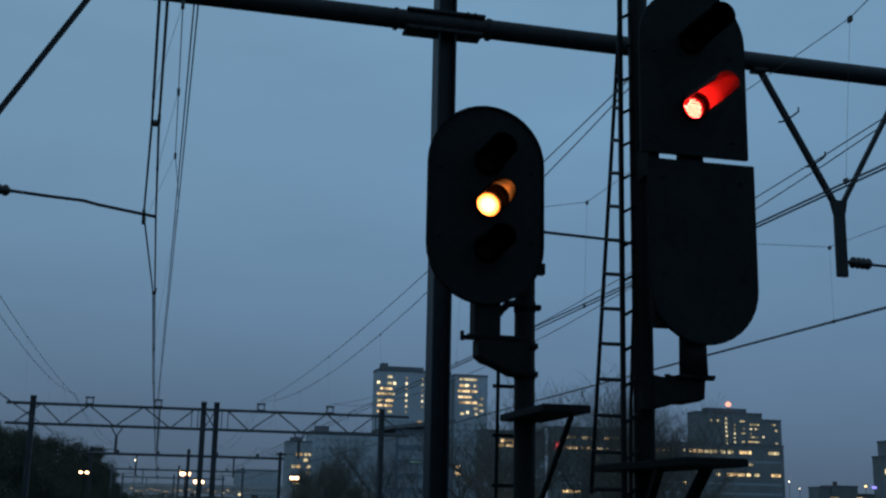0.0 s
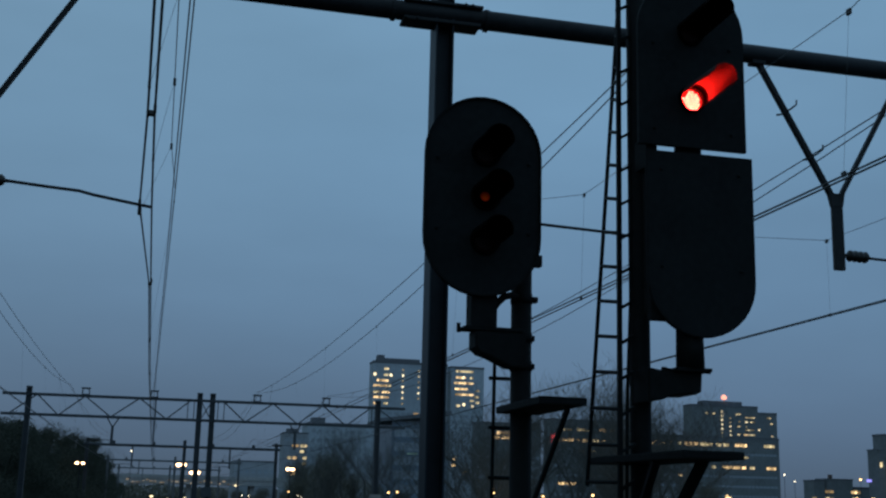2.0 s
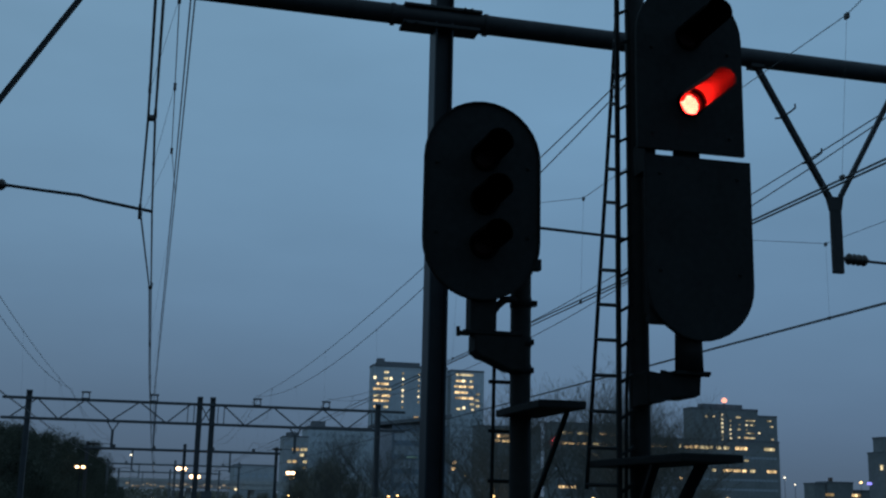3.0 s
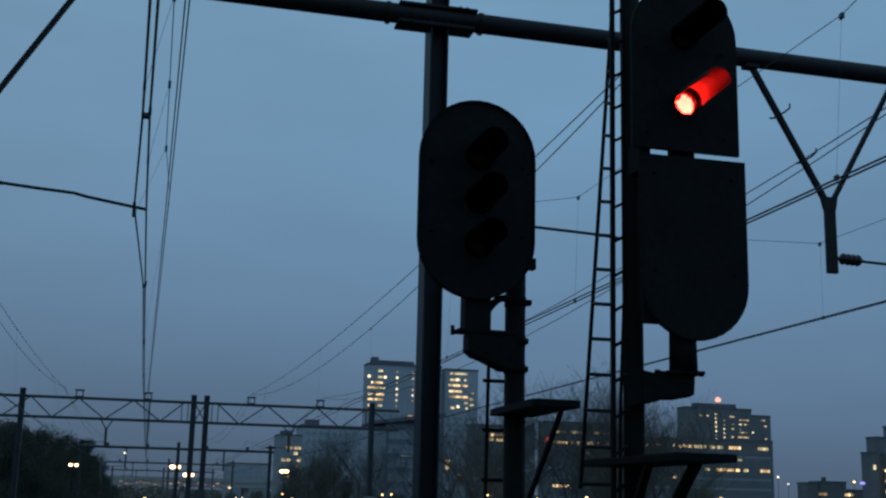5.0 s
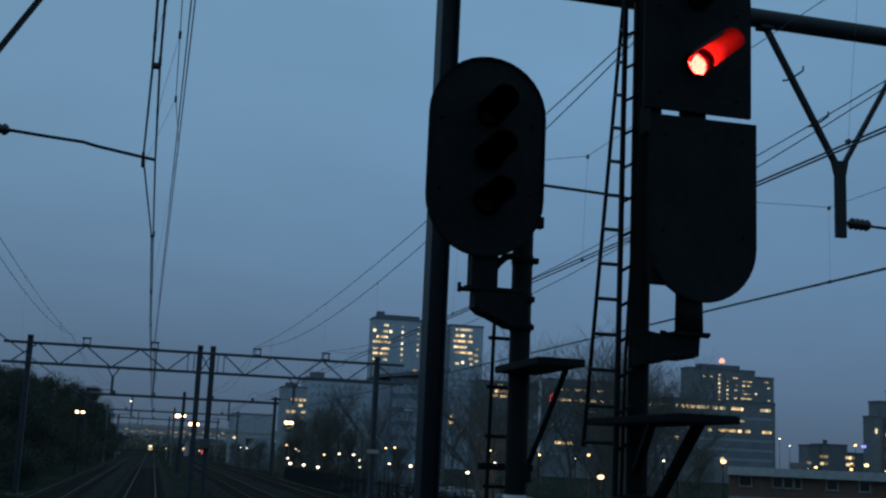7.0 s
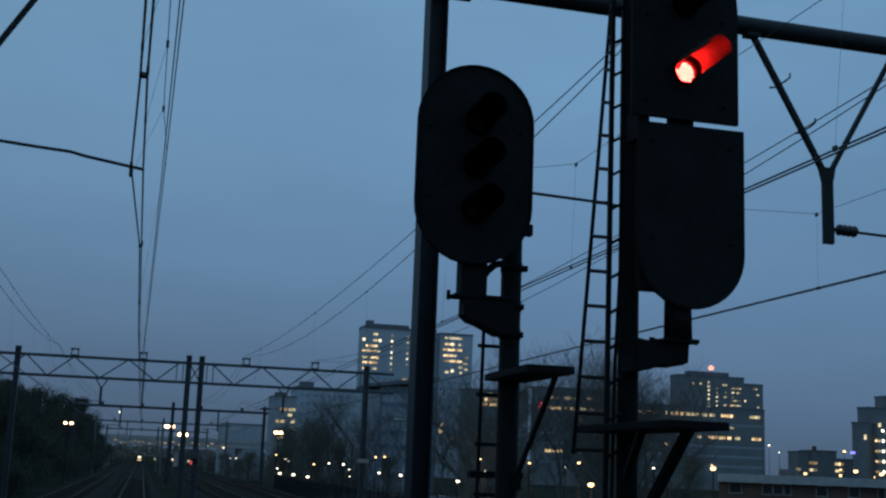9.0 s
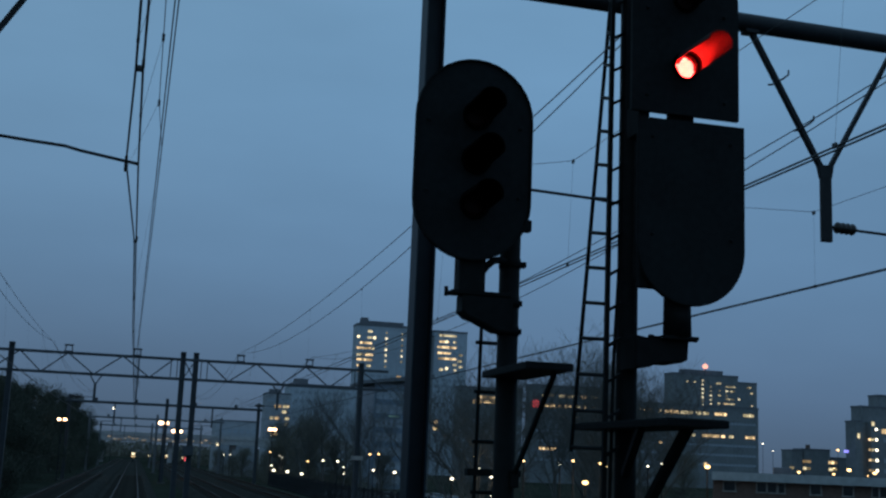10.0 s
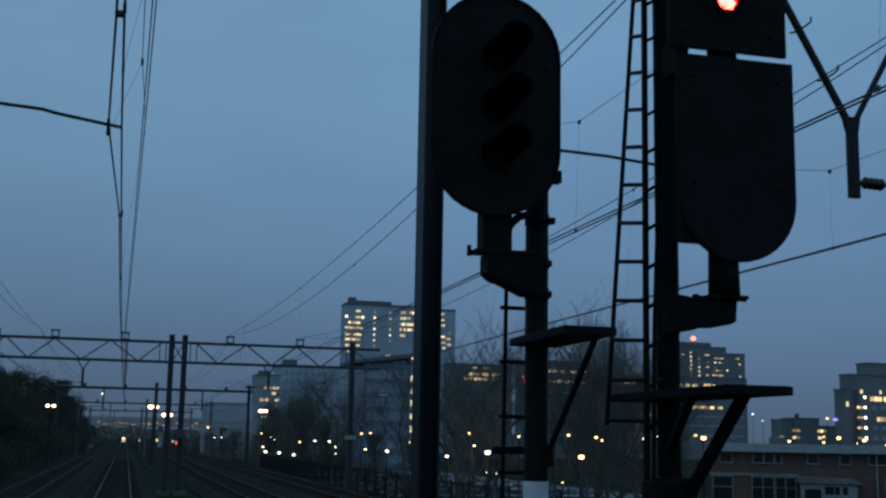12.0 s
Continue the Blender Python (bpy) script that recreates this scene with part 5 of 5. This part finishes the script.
def cars():
    tagged(part("car_park", box(23, 62, 84, 240, BASE_Z - 0.3, BASE_Z + 0.03), ASPHALT, None), "damp asphalt of the car park below the line", "car park", "", "structure")
    protos = [car_proto(c) for c in ((0.28, 0.28, 0.28), (0.04, 0.045, 0.05), (0.14, 0.14, 0.14))]
    rng = random.Random(3)
    used = set()
    for y in (92, 104, 118, 132, 148, 166, 186):
        for k in range(9):
            i = rng.randrange(3)
            m = pose(25.5 + 2.7 * k + rng.uniform(-0.2, 0.2), y, BASE_Z + 0.03, 0, 0, 90 + rng.uniform(-4, 4))
            if rng.random() < 0.25:
                continue
            if i not in used:
                used.add(i)
                protos[i].matrix_basis = m
                tgt = protos[i]
            else:
                tgt = copy_thing(protos[i], m)
            tagged(tgt, ("silver parked car", "dark parked car", "grey parked car")[i] + " on the car park below the line", "car", "parked cars")


# ---- trees ----
def branch(rng, segs, p, d, length, r, level, top):
    n = 3
    q = p
    for k in range(n):
        d2 = (d + Vector((rng.uniform(-1, 1), rng.uniform(-1, 1), rng.uniform(-0.5, 0.9))) * 0.16).normalized()
        e = q + d2 * (length / n)
        r2 = r * (0.86 if level < top else 0.8)
        segs.append((q, e, r, r2, level))
        if level < top:
            for _ in range(2 if level else 1 + k):
                a = rng.uniform(0, 2 * math.pi)
                side = Vector((math.cos(a), math.sin(a), rng.uniform(0.15, 0.8))).normalized()
                branch(rng, segs, e, (d2 * 0.75 + side).normalized(), length * rng.uniform(0.5, 0.72), r2 * 0.55, level + 1, top)
        q, d, r = e, d2, r2


def bare_tree(seed, height, label):
    """A leafless tree: trunk, main limbs and a crown of thin twigs."""
    rng = random.Random(seed)
    segs = []
    branch(rng, segs, Vector((0, 0, 0)), Vector((0, 0, 1)), height * 0.55, height * 0.015, 0, 4)
    root = thing("bare_tree", (0, 0, -60), label, "tree", "bare trees")
    for name, levels, n in (("trunk", (0,), 8), ("branchwork", (1, 2), 5), ("crown", (3, 4), 3)):
        vs, fs = [], []
        for a, b, r, r2, lv in segs:
            if lv not in levels:
                continue
            q = (b - a).to_track_quat("Z", "Y")
            base = len(vs)
            for p, rr in ((a, max(r, 0.009)), (b, max(r2, 0.006))):
                for k in range(n):
                    vs.append(p + q @ Vector((rr * math.cos(2 * math.pi * k / n), rr * math.sin(2 * math.pi * k / n), 0)))
            for k in range(n):
                fs.append((base + k, base + (k + 1) % n, base + n + (k + 1) % n, base + n + k))
        me = bpy.data.meshes.new(name)
        me.from_pydata([tuple(v) for v in vs], [], fs)
        me.materials.append(BARK)
        ob = new(name, me)
        ob.parent = root
    return root


def leafy_tree(seed, height, width, label, leaves=5200, leaf=0.2, foliage=None, clumps_n=26):
    """A dense dark shrub or tree: stem, limbs and many small leaves in uneven clumps."""
    rng = random.Random(seed)
    root = thing("leafy_tree", (0, 0, -60), label, "tree", "dark trees beside the line")
    bm = bmesh.new()
    add_tube(bm, (0, 0, -0.3), (0.1, 0, height * 0.55), height * 0.022, height * 0.012, 8)
    ob = new("trunk", mesh_of("trunk", bm, BARK))
    ob.parent = root
    bm = bmesh.new()
    clumps = []
    for k in range(clumps_n):
        a, u = rng.uniform(0, 2 * math.pi), rng.random() ** 0.6
        h = rng.uniform(0.12, 0.95)
        w = width * 0.5 * (1.05 - 0.75 * max(0, h - 0.3) / 0.7) * u
        c = Vector((w * math.cos(a), w * math.sin(a), height * h))
        clumps.append((c, height * rng.uniform(0.09, 0.17)))
        add_tube(bm, (0.05, 0, height * min(0.5, h * 0.6)), c, height * 0.008, height * 0.003, 5)
    ob = new("branchwork", mesh_of("branchwork", bm, BARK))
    ob.parent = root
    vs, fs = [], []
    for k in range(leaves):
        c, s = clumps[rng.randrange(len(clumps))]
        v = Vector((rng.gauss(0, 1), rng.gauss(0, 1), rng.gauss(0, 0.8)))
        p = c + v.normalized() * s * (rng.random() ** 0.4) * (1.25 if rng.random() < 0.1 else 1)
        q = Euler((rng.uniform(0, 6.3), rng.uniform(0, 6.3), rng.uniform(0, 6.3))).to_quaternion()
        l = leaf * rng.uniform(0.6, 1.3)
        b = len(vs)
        vs += [p + q @ Vector(t) for t in ((-l / 2, 0, 0), (0, -l * 0.28, 0.02), (l / 2, 0, 0), (0, l * 0.28, 0.02))]
        fs.append((b, b + 1, b + 2, b + 3))
    me = bpy.data.meshes.new("crown")
    me.from_pydata([tuple(v) for v in vs], [], fs)
    me.materials.append(foliage or LEAF)
    ob = new("crown", me)
    ob.parent = root
    return root


def plant_all(protos, places):
    used = set()
    for i, x, y, s, turn in places:
        m = Matrix.Translation((x, y, ground_height(x) - 0.1)) @ Matrix.Rotation(radians(turn), 4, "Z") @ Matrix.Scale(s, 4)
        if i not in used:
            used.add(i)
            protos[i].matrix_basis = m
        else:
            protos[i].scale = (1, 1, 1)
            ob = copy_thing(protos[i], Matrix.Translation(m.translation) @ Matrix.Rotation(radians(turn), 4, "Z"))
            ob.scale = (s, s, s)


def far_woods():
    """Low woods along the horizon, as one mass of small twiggy leaves, added to fill the hazy dark band under the
    bridge.
    """
    rng = np.random.RandomState(6)
    n = 150000
    x = rng.uniform(-300, 330, n)
    y = rng.uniform(620, 700, n)
    top = np.array([noise.noise(Vector((a * 0.02, 0.3, 1))) * 0.5 + noise.noise(Vector((a * 0.09, 0.7, 4))) * 0.3 for a in x])
    z = BASE_Z + rng.uniform(0, 1, n) ** 1.2 * (10.5 + 5 * top)
    c = np.stack([x, y, z], 1)
    d = rng.normal(0, 0.4, (n, 3, 3))
    verts = (c[:, None, :] + d).reshape(-1, 3)
    me = bpy.data.meshes.new("far_woods")
    me.from_pydata(verts.tolist(), [], np.arange(3 * n).reshape(-1, 3).tolist())
    me.materials.append(BROWNLEAF)
    tagged(new("far_woods", me), "low woods added along the horizon behind the bridge", "woods", "", "stuff")


def vegetation():
    far_woods()
    bare = [bare_tree(s, 13.0, "leafless tree with a fine dark crown of twigs below the line") for s in (3, 7, 12)]
    plant_all(bare, [(0, 20.8, 75, 0.85, 0), (1, 30.2, 74, 1.2, 40), (2, 33.2, 78, 1.15, 90), (0, 23.2, 84, 0.8, 200), (1, 27.5, 88, 0.95, 150), (2, 37.0, 92, 0.95, 10),
                     (0, 35.5, 84, 0.95, 120), (1, 45, 110, 0.9, 220), (2, 41, 104, 0.9, 300), (1, 18.8, 66, 0.7, 100), (0, 33, 108, 1.0, 60), (2, 30, 130, 1.0, 20), (2, 25.6, 190, 1.05, 15), (1, 29.4, 194, 1.2, 110), (0, 32.6, 192, 1.25, 200), (2, 36.4, 196, 1.1, 290), (1, 40.2, 198, 0.95, 35), (1, 39.2, 110, 1.12, 70), (2, 42.0, 108, 1.2, 160), (0, 45.6, 112, 1.25, 250), (1, 48.6, 110, 1.15, 330), (2, 28.6, 72, 0.9, 200), (0, 31.6, 70, 0.85, 300), (2, 22, 79, 0.8, 260)])
    dark = [leafy_tree(s, 8.4, 6.4, "dense dark evergreen shrub on the bank beside the track", 26000, 0.13) for s in (5, 9)]
    plant_all(dark, [(0, -10.4, 62, 0.9, 0), (1, -11.6, 70, 1.02, 50), (0, -10.6, 79, 0.93, 100), (1, -10.4, 88, 0.95, 10), (0, -10.8, 99, 1.02, 200), (1, -10.4, 112, 1.05, 120),
                     (0, -10.8, 126, 1.12, 310), (1, -10.6, 142, 1.18, 75), (0, -10.6, 160, 1.25, 30), (1, -10.4, 182, 1.3, 260), (0, -10.6, 206, 1.35, 140), (1, -10.5, 232, 1.3, 80),
                     (0, -10.5, 262, 1.2, 10), (1, -10.5, 295, 1.1, 150), (1, -15, 66, 0.98, 200), (0, -16, 80, 1.08, 20), (1, -15, 96, 1.2, 90), (0, -16, 120, 1.3, 60), (1, -16, 150, 1.4, 10)])
    far = [leafy_tree(17, 12.0, 10.5, "brown autumn tree with thinning leaves beside the car park", 17000, 0.17, BROWNLEAF, 80)]
    # the four near y 300 are added to hide the warehouse's too-pale foot
    plant_all(far, [(0, 28.0, 200, 1.0, 0), (0, 33.5, 205, 0.86, 80), (0, 24.0, 208, 0.8, 160), (0, 38.0, 212, 0.7, 240), (0, 30.8, 216, 1.16, 300), (0, 26.5, 222, 1.05, 40),
                    (0, 60, 190, 0.75, 30), (0, 70, 180, 0.75, 130), (0, 82, 170, 0.8, 230), (0, 20.2, 300, 0.6, 60), (0, 23.2, 296, 0.52, 140), (0, 26.5, 306, 0.68, 200), (0, 31.5, 300, 0.6, 310), (0, 41, 200, 0.62, 100), (0, 46, 195, 0.6, 10)])


tower_block()
hospital_block()
lit_hall()
grey_block()
lit_tower_small()
far_flat()
glass_office()
right_blocks()
brick_house()
overpass()
vegetation()
cars()
fence()
build_lamps()
far_line_lights()


# ---- what moves ----
def motions():
    base = amber_slide.location.copy()
    mask_rest = amber_mask.location.copy()
    walk(amber_mask, [(t, Matrix.Translation(mask_rest + Vector((0, 0, dz)))) for t, dz in ((0.0, 0.3), (0.6, 0.3), (0.7, 0.0), (12.0, 0.0))])
    walk(amber_slide, [(t, Matrix.Translation(base + Vector((0, 0, dz)))) for t, dz in AMBER_TRAVEL])


motions()
